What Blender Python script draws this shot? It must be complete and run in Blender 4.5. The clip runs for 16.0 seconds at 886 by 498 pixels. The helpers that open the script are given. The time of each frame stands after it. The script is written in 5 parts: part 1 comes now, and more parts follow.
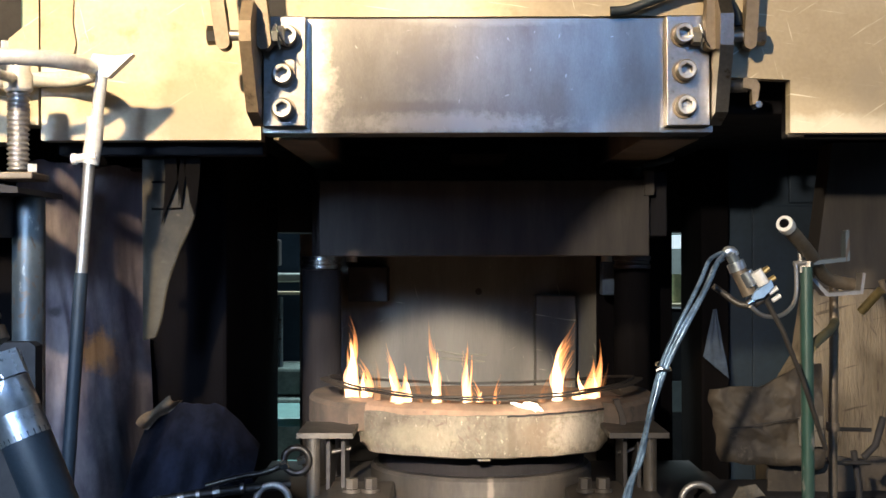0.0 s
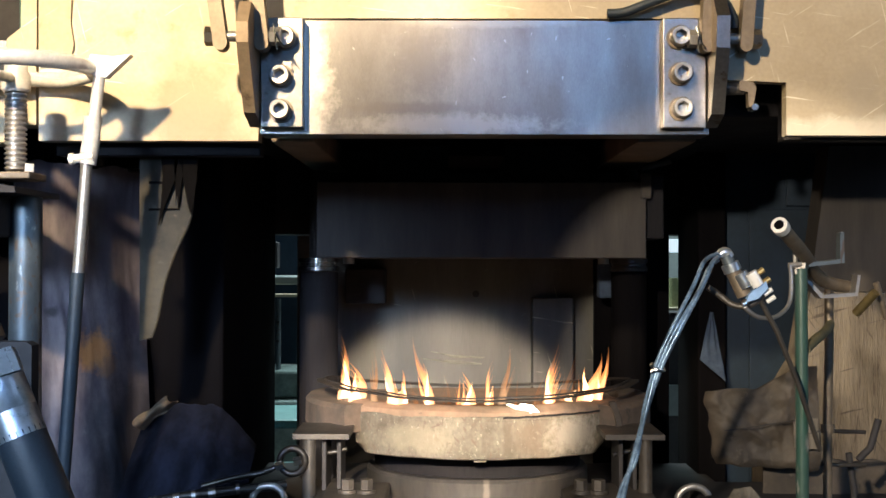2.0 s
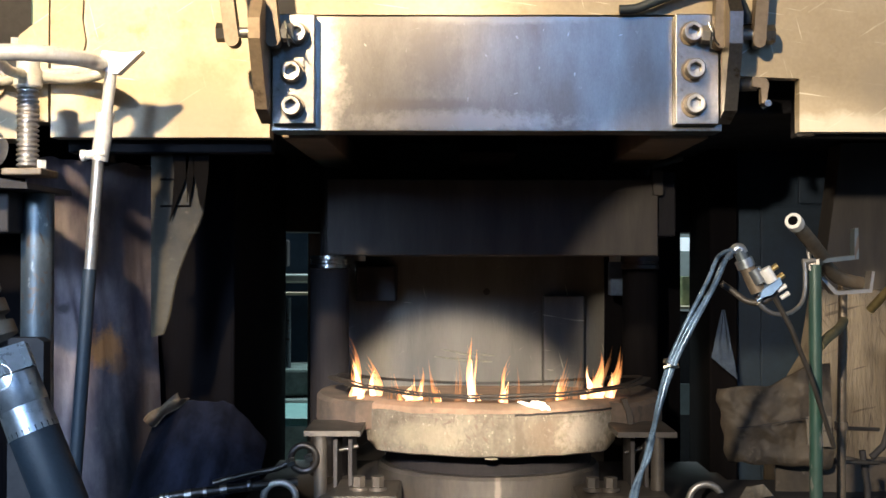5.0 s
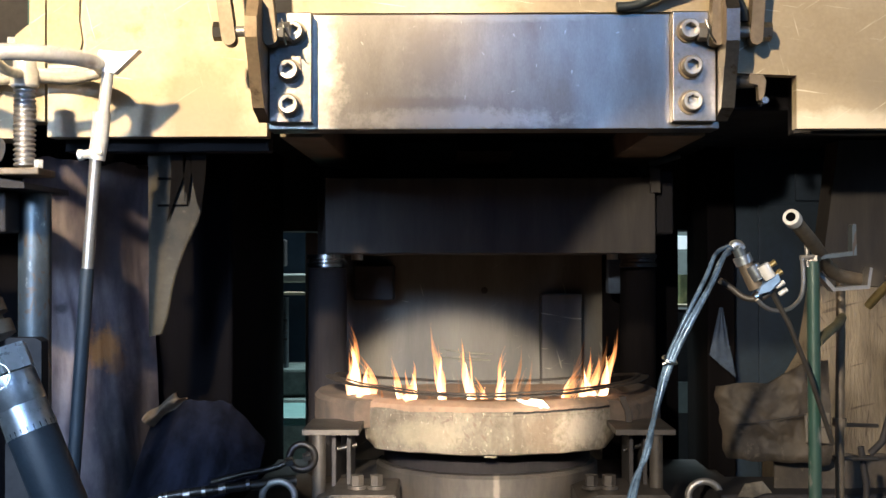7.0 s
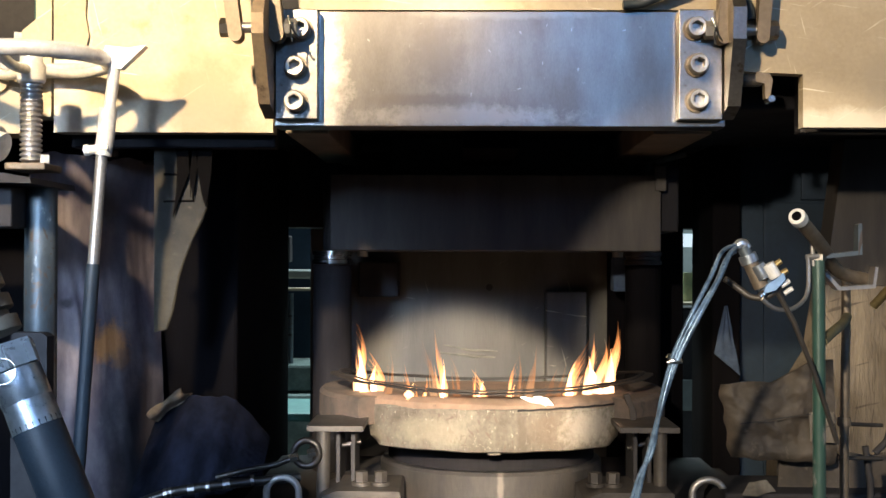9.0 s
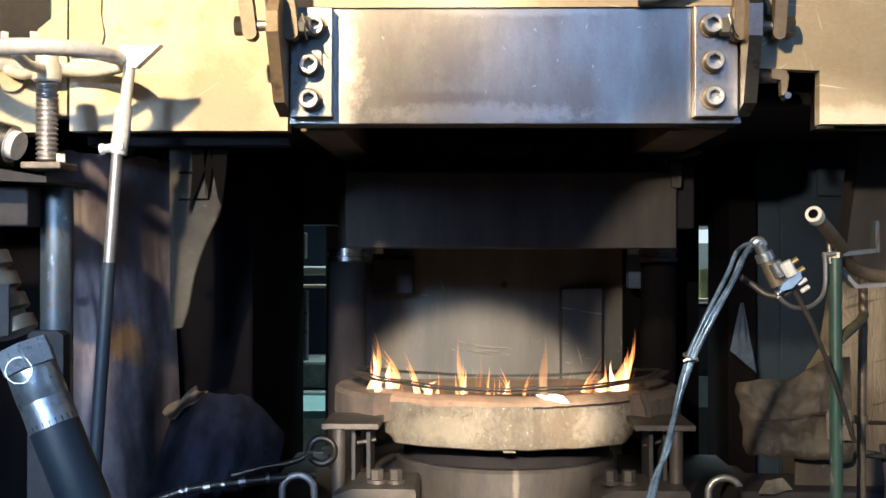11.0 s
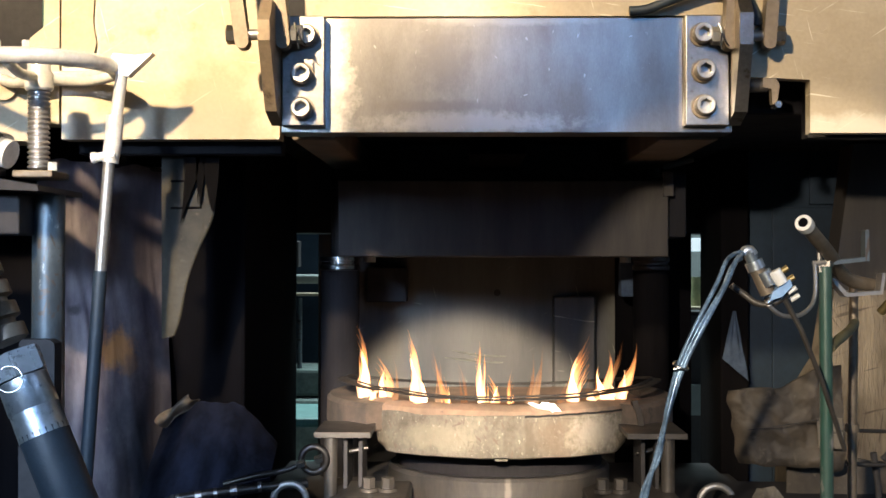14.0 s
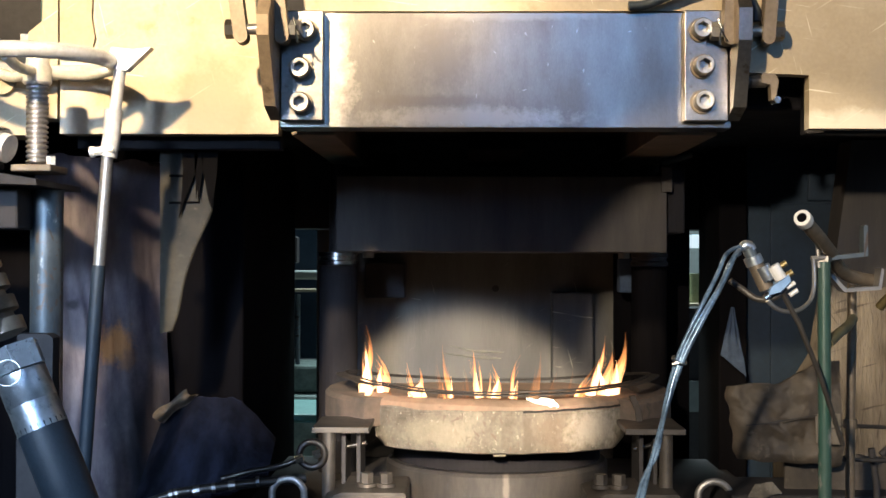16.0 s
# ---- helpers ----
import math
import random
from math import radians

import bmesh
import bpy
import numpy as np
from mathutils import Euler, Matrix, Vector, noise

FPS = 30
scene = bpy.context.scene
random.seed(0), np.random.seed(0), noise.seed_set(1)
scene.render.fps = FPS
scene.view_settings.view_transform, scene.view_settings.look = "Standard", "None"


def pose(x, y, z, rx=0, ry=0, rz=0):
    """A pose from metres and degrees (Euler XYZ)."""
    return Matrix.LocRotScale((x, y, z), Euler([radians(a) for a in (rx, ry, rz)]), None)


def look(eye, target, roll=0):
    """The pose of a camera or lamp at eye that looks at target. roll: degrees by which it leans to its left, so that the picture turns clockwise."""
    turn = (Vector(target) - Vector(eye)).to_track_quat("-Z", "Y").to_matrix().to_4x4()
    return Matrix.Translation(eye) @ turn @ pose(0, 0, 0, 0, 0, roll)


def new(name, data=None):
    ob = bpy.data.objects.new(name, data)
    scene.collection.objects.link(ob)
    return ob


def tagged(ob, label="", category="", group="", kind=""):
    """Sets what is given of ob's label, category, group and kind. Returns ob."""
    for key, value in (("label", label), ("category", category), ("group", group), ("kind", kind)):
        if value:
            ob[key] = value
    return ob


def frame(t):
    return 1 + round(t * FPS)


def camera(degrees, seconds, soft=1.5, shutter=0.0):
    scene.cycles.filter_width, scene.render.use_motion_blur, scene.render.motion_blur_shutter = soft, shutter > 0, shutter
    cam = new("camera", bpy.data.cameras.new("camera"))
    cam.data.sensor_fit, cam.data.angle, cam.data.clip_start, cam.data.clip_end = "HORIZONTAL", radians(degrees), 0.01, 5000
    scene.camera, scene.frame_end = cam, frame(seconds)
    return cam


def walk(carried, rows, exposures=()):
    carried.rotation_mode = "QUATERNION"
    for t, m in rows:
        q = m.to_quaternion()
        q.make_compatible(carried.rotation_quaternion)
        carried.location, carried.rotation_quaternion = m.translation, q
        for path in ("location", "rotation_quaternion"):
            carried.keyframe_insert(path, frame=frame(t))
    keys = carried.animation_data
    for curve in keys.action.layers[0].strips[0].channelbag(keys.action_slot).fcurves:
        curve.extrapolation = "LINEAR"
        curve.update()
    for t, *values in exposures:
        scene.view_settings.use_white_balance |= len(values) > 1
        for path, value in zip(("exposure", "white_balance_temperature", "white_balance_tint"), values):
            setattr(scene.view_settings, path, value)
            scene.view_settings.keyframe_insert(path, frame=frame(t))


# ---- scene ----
cam = camera(40.0, 16.0, soft=1.6)
PATH = [
    (0, (0.042, 0.001, 1.489), (0.033, 2.0, 1.506), -0.1),
    (0.5, (0.046, -0.004, 1.487), (0.034, 1.996, 1.508), -0.2),
    (1, (0.047, -0.009, 1.485), (0.037, 1.991, 1.508), -0.1),
    (1.5, (0.051, -0.009, 1.481), (0.044, 1.99, 1.506), 0.2),
    (2, (0.05, -0.004, 1.481), (0.042, 1.996, 1.505), 0.1),
    (2.5, (0.048, 0.008, 1.477), (0.033, 2.008, 1.504), -0.1),
    (3, (0.047, 0.01, 1.478), (0.027, 2.01, 1.504), -0.0),
    (3.5, (0.044, 0.011, 1.475), (0.023, 2.011, 1.5), 0.1),
    (4, (0.043, 0.005, 1.474), (0.022, 2.005, 1.497), 0.2),
    (6.5, (0.042, 0.001, 1.47), (0.02, 2.001, 1.494), -0.1),
    (7, (0.041, 0.003, 1.469), (0.023, 2.003, 1.492), -0.1),
    (7.5, (0.039, 0.001, 1.469), (0.02, 2.0, 1.489), 0.1),
    (8, (0.034, 0.0, 1.471), (0.014, 2.0, 1.488), 0.1),
    (8.5, (0.036, -0.001, 1.473), (0.013, 1.999, 1.489), 0.3),
    (9, (0.04, 0.002, 1.471), (0.014, 2.002, 1.488), 0.2),
    (11.5, (0.04, 0.005, 1.478), (-0.013, 2.004, 1.487), 0.1),
    (12, (0.037, 0.001, 1.479), (-0.013, 2.001, 1.493), 0.0),
    (12.5, (0.039, 0.002, 1.481), (-0.011, 2.001, 1.499), 0.0),
    (13, (0.043, 0.0, 1.479), (-0.004, 2.0, 1.501), 0.1),
    (13.5, (0.046, 0.0, 1.479), (0.001, 2.0, 1.503), 0.2),
    (14, (0.048, 0.002, 1.478), (0.006, 2.002, 1.501), 0.1),
    (14.5, (0.049, 0.007, 1.476), (0.008, 2.006, 1.498), -0.0),
    (15, (0.05, 0.007, 1.474), (0.01, 2.006, 1.495), 0.1),
    (15.5, (0.05, 0.007, 1.472), (0.01, 2.006, 1.492), 0.1),
    (16, (0.047, 0.003, 1.473), (0.008, 2.002, 1.491), 0.2),
]
walk(cam, [(t, look(eye, target, roll)) for t, eye, target, roll in PATH])

# ---- light: one warm work lamp up on the left, split into two floods, a cool hall behind, daylight window, added spots and fills ----
scene.view_settings.exposure = 0.0
world = bpy.data.worlds.new("hall_air")
scene.world = world
world.use_nodes = True
world.node_tree.nodes["Background"].inputs[0].default_value = (0.30, 0.40, 0.55, 1)
world.node_tree.nodes["Background"].inputs[1].default_value = 0.06


def lamp(name, kind, m, energy, color, **more):
    data = bpy.data.lights.new(name, kind)
    data.energy, data.color = energy, color
    ob = new(name, data)
    ob.matrix_world = m
    if "size" in more:
        data.shape, data.size, data.size_y = "RECTANGLE", more["size"], more.get("size_y", more["size"])
    if "radius" in more:
        data.shadow_soft_size = more["radius"]
    if "cone" in more:
        data.spot_size, data.spot_blend = radians(more["cone"]), more.get("blend", 0.3)
    return ob


WARM = (1.0, 0.78, 0.49)
FLOOD_A, FLOOD_A_AIM = (-1.46, -0.40, 3.66), (-0.92, 3.3, 2.44)
FLOOD_B, FLOOD_B_AIM = (-1.18, -0.42, 3.62), (1.00, 3.3, 2.56)
POOL_LAMP, POOL_AIM = (-0.10, -0.45, 2.05), (0.04, 5.0, 0.70)
BURNER_FILL, BURNER_AIM = (-0.60, -0.60, 2.25), (0.96, 3.5, 1.15)
HOSE_FILL, HOSE_AIM = (-1.7, -0.9, 2.3), (-1.06, 2.9, 1.15)
lamp("flood_a_light", "SPOT", look(FLOOD_A, FLOOD_A_AIM), 1900, WARM, radius=0.085, cone=34, blend=0.45)
lamp("flood_b_light", "SPOT", look(FLOOD_B, FLOOD_B_AIM), 1580, WARM, radius=0.085, cone=34, blend=0.45)
DIE_LAMP, DIE_AIM = (0.20, 0.90, 2.85), (0.15, 3.55, 0.95)
lamp("die_lamp_light", "SPOT", look(DIE_LAMP, DIE_AIM), 170, (1.0, 0.82, 0.62), radius=0.05, cone=22, blend=0.5)
lamp("pool_lamp_light", "SPOT", look(POOL_LAMP, POOL_AIM), 2900, (1.0, 0.84, 0.63), radius=0.04, cone=12.3, blend=0.36)
# Added unseen spot; its hard cone edge draws the upper die's diagonal shadow.
lamp("burner_fill_light", "SPOT", look(BURNER_FILL, BURNER_AIM), 760, (1.0, 0.86, 0.66), radius=0.05, cone=19.3, blend=0.01)
lamp("window_light", "AREA", look((1.12, -4.9, 3.42), (0.32, 3.2, 1.98)), 88, (0.20, 0.46, 1.0), size=0.9, size_y=1.2)
# Cool fill added from the east for blue light on metal and curtain.
lamp("east_fill_light", "AREA", look((5.9, 0.2, 3.3), (0.0, 3.3, 1.4)), 50, (0.42, 0.62, 1.0), size=1.8, size_y=1.5)
# Cool spot added to brighten the hose, ferrule and curtain.
lamp("hose_fill_light", "SPOT", look(HOSE_FILL, HOSE_AIM), 1300, (0.50, 0.70, 1.0), radius=0.40, cone=22, blend=0.6)
# Unseen overhead fill added to lift the ambient light.
lamp("front_fill_light", "AREA", look((0.3, -1.5, 5.5), (0.3, -1.5, 0)), 34, (0.80, 0.90, 1.0), size=5.0, size_y=1.5)
lamp("high_bay_light", "AREA", look((0.3, 8.5, 5.4), (0.3, 8.5, 0)), 800, (0.75, 0.95, 1.0), size=5.0, size_y=1.5)


# ---- materials ----
def mat(name, a, b, rough=0.5, metal=0.0, big=3.0, fine=60.0, bump=0.15, stretch=(1, 1, 1), spots=None, spot_scale=14.0,
        spot_cut=0.6, rough_b=None, depth=0.004, scratch=None, scratch_dir=(3, 3, 70), scratch_cut=0.70, spec=0.5, grainy=0.55):
    """Two tones mottled at a large scale, grain at a small one, optional spots of rust or soot."""
    m = bpy.data.materials.new(name)
    m.use_nodes = True
    n, l = m.node_tree.nodes, m.node_tree.links
    p = n["Principled BSDF"]
    tc, mp = n.new("ShaderNodeTexCoord"), n.new("ShaderNodeMapping")
    l.new(tc.outputs["Object"], mp.inputs["Vector"])
    mp.inputs["Scale"].default_value = stretch

    def noise_node(scale, detail, rough_=0.6):
        x = n.new("ShaderNodeTexNoise")
        x.inputs["Scale"].default_value, x.inputs["Detail"].default_value = scale, detail
        x.inputs["Roughness"].default_value = rough_
        l.new(mp.outputs[0], x.inputs["Vector"])
        return x

    def ramp(src, lo, hi):
        r = n.new("ShaderNodeMapRange")
        r.inputs["From Min"].default_value, r.inputs["From Max"].default_value = lo, hi
        l.new(src, r.inputs["Value"])
        return r.outputs[0]

    def mix(fac, x, y, mode="MIX"):
        k = n.new("ShaderNodeMix")
        k.data_type, k.blend_type = "RGBA", mode
        for sock, val in ((0, fac), (6, x), (7, y)):
            if isinstance(val, bpy.types.NodeSocket):
                l.new(val, k.inputs[sock])
            else:
                k.inputs[sock].default_value = val if sock == 0 else (*val, 1)
        return k.outputs[2]

    large, grain = noise_node(big, 6), noise_node(fine, 4)
    col = mix(ramp(large.outputs[0], 0.35, 0.65), a, b)
    col = mix(grainy, col, mix(ramp(grain.outputs[0], 0.3, 0.7), (0.55, 0.55, 0.55), (1.0, 1.0, 1.0)), "MULTIPLY")
    if spots:
        sp = noise_node(spot_scale, 8, 0.7)
        col = mix(ramp(sp.outputs[0], spot_cut, spot_cut + 0.08), col, spots)
    if scratch:
        for turn in (8, -33, 75):
            sm = n.new("ShaderNodeMapping")
            sm.inputs["Rotation"].default_value = (0, radians(turn), 0)
            sm.vector_type = "TEXTURE"
            sm.inputs["Scale"].default_value = [1 / q for q in scratch_dir]
            l.new(tc.outputs["Object"], sm.inputs["Vector"])
            sn = n.new("ShaderNodeTexNoise")
            sn.inputs["Scale"].default_value, sn.inputs["Detail"].default_value = 1.6, 3
            l.new(sm.outputs[0], sn.inputs["Vector"])
            col = mix(ramp(sn.outputs[0], scratch_cut, scratch_cut + 0.05), col, scratch)
    l.new(col, p.inputs["Base Color"])
    r = n.new("ShaderNodeMapRange")
    r.inputs["To Min"].default_value, r.inputs["To Max"].default_value = rough, rough_b if rough_b else min(1, rough + 0.2)
    l.new(large.outputs[0], r.inputs["Value"])
    l.new(r.outputs[0], p.inputs["Roughness"])
    p.inputs["Metallic"].default_value = metal
    p.inputs["Specular IOR Level"].default_value = spec
    bp = n.new("ShaderNodeBump")
    bp.inputs["Strength"].default_value, bp.inputs["Distance"].default_value = bump, depth
    l.new(grain.outputs[0], bp.inputs["Height"])
    l.new(bp.outputs[0], p.inputs["Normal"])
    return m


def patch(m, centre, size, color, amount=1.0, ragged=0.5, grain=9.0):
    """A patch of its own shape, for stains, wear or painted light: ragged-edged, at centre, with half axes size, in the
    thing's own space.
    """
    n, l = m.node_tree.nodes, m.node_tree.links
    p = n["Principled BSDF"]
    old = p.inputs["Base Color"].links[0].from_socket
    tc, mp = n.new("ShaderNodeTexCoord"), n.new("ShaderNodeMapping")
    mp.inputs["Location"].default_value = [-c / w for c, w in zip(centre, size)]
    mp.inputs["Scale"].default_value = [1 / w for w in size]
    l.new(tc.outputs["Object"], mp.inputs["Vector"])
    ln, ns, ad, rg, mx = n.new("ShaderNodeVectorMath"), n.new("ShaderNodeTexNoise"), n.new("ShaderNodeMath"), n.new("ShaderNodeMapRange"), n.new("ShaderNodeMix")
    ln.operation, ad.operation = "LENGTH", "MULTIPLY_ADD"
    l.new(mp.outputs[0], ln.inputs[0])
    ns.inputs["Scale"].default_value, ns.inputs["Detail"].default_value, ns.inputs["Roughness"].default_value = grain, 7, 0.7
    l.new(tc.outputs["Object"], ns.inputs["Vector"])
    l.new(ns.outputs[0], ad.inputs[0])
    ad.inputs[1].default_value = ragged * 2
    l.new(ln.outputs["Value"], ad.inputs[2])
    rg.inputs["From Min"].default_value, rg.inputs["From Max"].default_value = 0.45 + ragged, 1.0 + ragged
    rg.inputs["To Min"].default_value, rg.inputs["To Max"].default_value = amount, 0.0
    l.new(ad.outputs[0], rg.inputs["Value"])
    mx.data_type = "RGBA"
    l.new(rg.outputs[0], mx.inputs[0])
    l.new(old, mx.inputs[6])
    mx.inputs[7].default_value = (*color, 1)
    l.new(mx.outputs[2], p.inputs["Base Color"])


def glow(name, color, strength):
    m = bpy.data.materials.new(name)
    m.use_nodes = True
    p = m.node_tree.nodes["Principled BSDF"]
    p.inputs["Base Color"].default_value = (*color, 1)
    p.inputs["Emission Color"].default_value, p.inputs["Emission Strength"].default_value = (*color, 1), strength
    return m


M_BEAM = mat("brushed_steel", (0.205, 0.188, 0.172), (0.132, 0.121, 0.112), 0.23, 1.0, 5.5, 160, 0.015, (1.5, 1, 0.55),
             (0.24, 0.225, 0.21), 70, 0.64, 0.38, scratch=(0.30, 0.29, 0.28), scratch_dir=(40, 3, 12), scratch_cut=0.74, grainy=0.3)
# Lamp glare on the beam's left end, painted as brighter metal.
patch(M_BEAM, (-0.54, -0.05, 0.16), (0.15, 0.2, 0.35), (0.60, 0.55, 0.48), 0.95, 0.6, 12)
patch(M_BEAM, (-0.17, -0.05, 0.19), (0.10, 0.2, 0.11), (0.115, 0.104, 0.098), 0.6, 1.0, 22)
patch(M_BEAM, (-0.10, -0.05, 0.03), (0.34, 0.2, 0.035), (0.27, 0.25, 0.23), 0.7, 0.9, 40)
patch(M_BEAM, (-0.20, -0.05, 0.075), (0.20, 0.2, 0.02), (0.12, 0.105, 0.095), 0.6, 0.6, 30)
patch(M_BEAM, (0.02, -0.05, 0.305), (0.30, 0.2, 0.02), (0.26, 0.245, 0.225), 0.6, 0.8, 30)
M_PLATE = mat("bare_steel_plate", (0.46, 0.39, 0.285), (0.36, 0.295, 0.205), 0.42, 0.35, 2.0, 90, 0.06, (1, 1, 1),
              (0.29, 0.225, 0.145), 5, 0.60, scratch=(0.60, 0.53, 0.41), scratch_dir=(3, 3, 80), scratch_cut=0.695, grainy=0.3)
patch(M_PLATE, (-0.79, -0.55, 0.10), (0.17, 0.3, 0.20), (0.235, 0.165, 0.09), 0.7, 0.7, 9)
# Overbright lamp light at the plate's upper left, painted as paler steel.
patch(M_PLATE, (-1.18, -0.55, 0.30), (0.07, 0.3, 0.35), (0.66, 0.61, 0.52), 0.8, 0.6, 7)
patch(M_PLATE, (0.95, -0.7, 0.03), (0.30, 0.3, 0.05), (0.60, 0.54, 0.44), 0.7, 0.7, 16)
patch(M_PLATE, (0.99, -0.7, 0.14), (0.05, 0.3, 0.10), (0.33, 0.28, 0.21), 0.6, 0.7, 14)
M_BRACKET = mat("bracket_steel", (0.34, 0.32, 0.30), (0.22, 0.205, 0.19), 0.26, 1.0, 5, 100, 0.12, spots=(0.12, 0.09, 0.06), spot_scale=18, spot_cut=0.6)
# Spotted brown steel, made paler to carry lamp light on the left flange.
M_FLANGE = mat("lit_brown_flange", (0.40, 0.30, 0.20), (0.26, 0.19, 0.125), 0.4, 0.35, 8, 70, 0.12, spots=(0.12, 0.08, 0.05), spot_scale=16, spot_cut=0.62)
M_STEEL = mat("machined_steel", (0.50, 0.48, 0.46), (0.38, 0.36, 0.34), 0.32, 0.8, 6, 120, 0.08)
M_BRONZE = mat("oiled_steel", (0.23, 0.18, 0.13), (0.15, 0.12, 0.09), 0.4, 0.5, 8, 90, 0.12)
M_DARK = mat("sooty_steel", (0.046, 0.042, 0.042), (0.026, 0.024, 0.027), 0.6, 0.0, 3, 40, 0.2, spec=0.25)
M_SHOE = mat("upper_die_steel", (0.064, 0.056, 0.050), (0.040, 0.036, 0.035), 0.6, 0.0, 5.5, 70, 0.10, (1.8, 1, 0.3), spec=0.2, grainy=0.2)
M_RAIL = mat("oily_rail_steel", (0.26, 0.19, 0.13), (0.15, 0.11, 0.08), 0.5, 0.2, 4, 60, 0.12, grainy=0.3)
M_BACK = mat("scaled_steel_wall", (0.128, 0.118, 0.104), (0.084, 0.078, 0.071), 0.6, 0.0, 3.5, 60, 0.15, (2.2, 1, 0.35), grainy=0.3,
             scratch=(0.30, 0.27, 0.22), scratch_dir=(3, 3, 60), scratch_cut=0.69)
M_WELD = mat("scraped_weld", (0.24, 0.215, 0.175), (0.15, 0.135, 0.11), 0.6, 0.0, 20, 60, 0.2)
M_COLUMN = mat("stained_frame", (0.240, 0.205, 0.212), (0.074, 0.063, 0.086), 0.5, 0.0, 4.5, 40, 0.15, (1.6, 1.6, 0.8),
               (0.21, 0.19, 0.195), 11, 0.62, depth=0.006, rough_b=0.8, grainy=0.35)
patch(M_COLUMN, (-1.00, 3.57, 1.22), (0.055, 0.3, 0.07), (0.46, 0.20, 0.06), 0.85, 0.8, 26)
patch(M_COLUMN, (-0.97, 3.65, 1.17), (0.03, 0.3, 0.04), (0.26, 0.13, 0.06), 0.7, 0.8, 30)
patch(M_COLUMN, (-1.09, 3.45, 1.34), (0.02, 0.3, 0.02), (0.03, 0.025, 0.03), 0.9, 0.5, 40)
# Darker tone over the curtain's lower right, then its upper right.
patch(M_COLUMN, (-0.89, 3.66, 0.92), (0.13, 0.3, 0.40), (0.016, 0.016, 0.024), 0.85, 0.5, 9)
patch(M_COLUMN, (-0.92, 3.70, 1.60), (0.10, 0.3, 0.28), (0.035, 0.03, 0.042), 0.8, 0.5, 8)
M_HOUSING = mat("dark_olive_housing", (0.046, 0.037, 0.021), (0.014, 0.012, 0.009), 0.5, 0.0, 5, 60, 0.15, spec=0.3, spots=(0.042, 0.036, 0.024), spot_scale=30, spot_cut=0.6)
M_RWALL = mat("weathered_board", (0.225, 0.19, 0.148), (0.115, 0.095, 0.075), 0.7, 0.0, 4, 30, 0.7, (3.5, 1, 0.6),
              (0.075, 0.06, 0.048), 8, 0.58, depth=0.012, scratch=(0.06, 0.048, 0.04), scratch_dir=(40, 3, 2.5), scratch_cut=0.66)
M_DIE = mat("scaled_die_steel", (0.205, 0.180, 0.142), (0.108, 0.093, 0.074), 0.62, 0.1, 9, 60, 0.6, (1.3, 1.3, 0.9),
            (0.33, 0.30, 0.25), 75, 0.60, depth=0.006, scratch=(0.115, 0.088, 0.068), scratch_dir=(46, 46, 14), scratch_cut=0.63, grainy=0.8)
patch(M_DIE, (0.17, -0.46, 0.27), (0.12, 0.3, 0.09), (0.145, 0.108, 0.078), 0.6, 0.8, 22)
patch(M_DIE, (0.075, -0.48, 0.27), (0.018, 0.3, 0.10), (0.085, 0.068, 0.052), 0.7, 0.7, 30)
patch(M_DIE, (-0.06, -0.49, 0.24), (0.03, 0.3, 0.05), (0.10, 0.085, 0.066), 0.5, 0.8, 26)
patch(M_DIE, (0.27, -0.42, 0.28), (0.10, 0.3, 0.07), (0.36, 0.32, 0.27), 0.6, 0.9, 50)
patch(M_DIE, (-0.20, -0.44, 0.27), (0.15, 0.3, 0.05), (0.235, 0.205, 0.155), 0.6, 0.8, 16)
# Pedestal steel coloured dark to hold the shade cast by the die.
M_PED = mat("shaded_pedestal_steel", (0.066, 0.058, 0.052), (0.034, 0.032, 0.033), 0.45, 0.2, 7, 50, 0.2, (2, 2, 0.6), (0.05, 0.05, 0.06), 9, 0.60, grainy=0.4)
patch(M_PED, (0.02, -0.36, 0.10), (0.012, 0.3, 0.12), (0.17, 0.15, 0.13), 0.8, 0.5, 40)
M_SEG = mat("scorched_segment", (0.120, 0.085, 0.066), (0.055, 0.044, 0.038), 0.65, 0.0, 9, 50, 0.4, spots=(0.03, 0.026, 0.025), spot_scale=16, spot_cut=0.6)
M_OILPIPE = mat("oily_black_pipe", (0.045, 0.04, 0.037), (0.02, 0.018, 0.018), 0.22, 0.6, 18, 90, 0.3, rough_b=0.5, spots=(0.10, 0.07, 0.05), spot_scale=40, spot_cut=0.63)
M_DIETOP = mat("scorched_die_top", (0.27, 0.165, 0.115), (0.16, 0.118, 0.088), 0.7, 0.0, 7, 40, 0.4, (1, 1, 1), (0.07, 0.056, 0.05), 12, 0.60)
M_HOOP = mat("scaled_hoop", (0.016, 0.013, 0.012), (0.034, 0.026, 0.022), 0.6, 0.2, 12, 80, 0.2)
M_CLAMP = mat("worn_clamp_steel", (0.085, 0.074, 0.064), (0.040, 0.035, 0.032), 0.38, 0.4, 8, 60, 0.25, spots=(0.13, 0.08, 0.045), spot_cut=0.64)
M_CHROME = mat("polished_steel", (0.66, 0.66, 0.66), (0.52, 0.52, 0.52), 0.14, 1.0, 9, 80, 0.05)
M_WHEEL = mat("worn_bright_steel", (0.90, 0.88, 0.85), (0.78, 0.75, 0.71), 0.20, 0.25, 9, 60, 0.1)
M_STRAP = mat("sooty_cloth", (0.0045, 0.004, 0.0045), (0.003, 0.0028, 0.003), 0.9, 0.0, 8, 90, 0.3, spec=0.05)
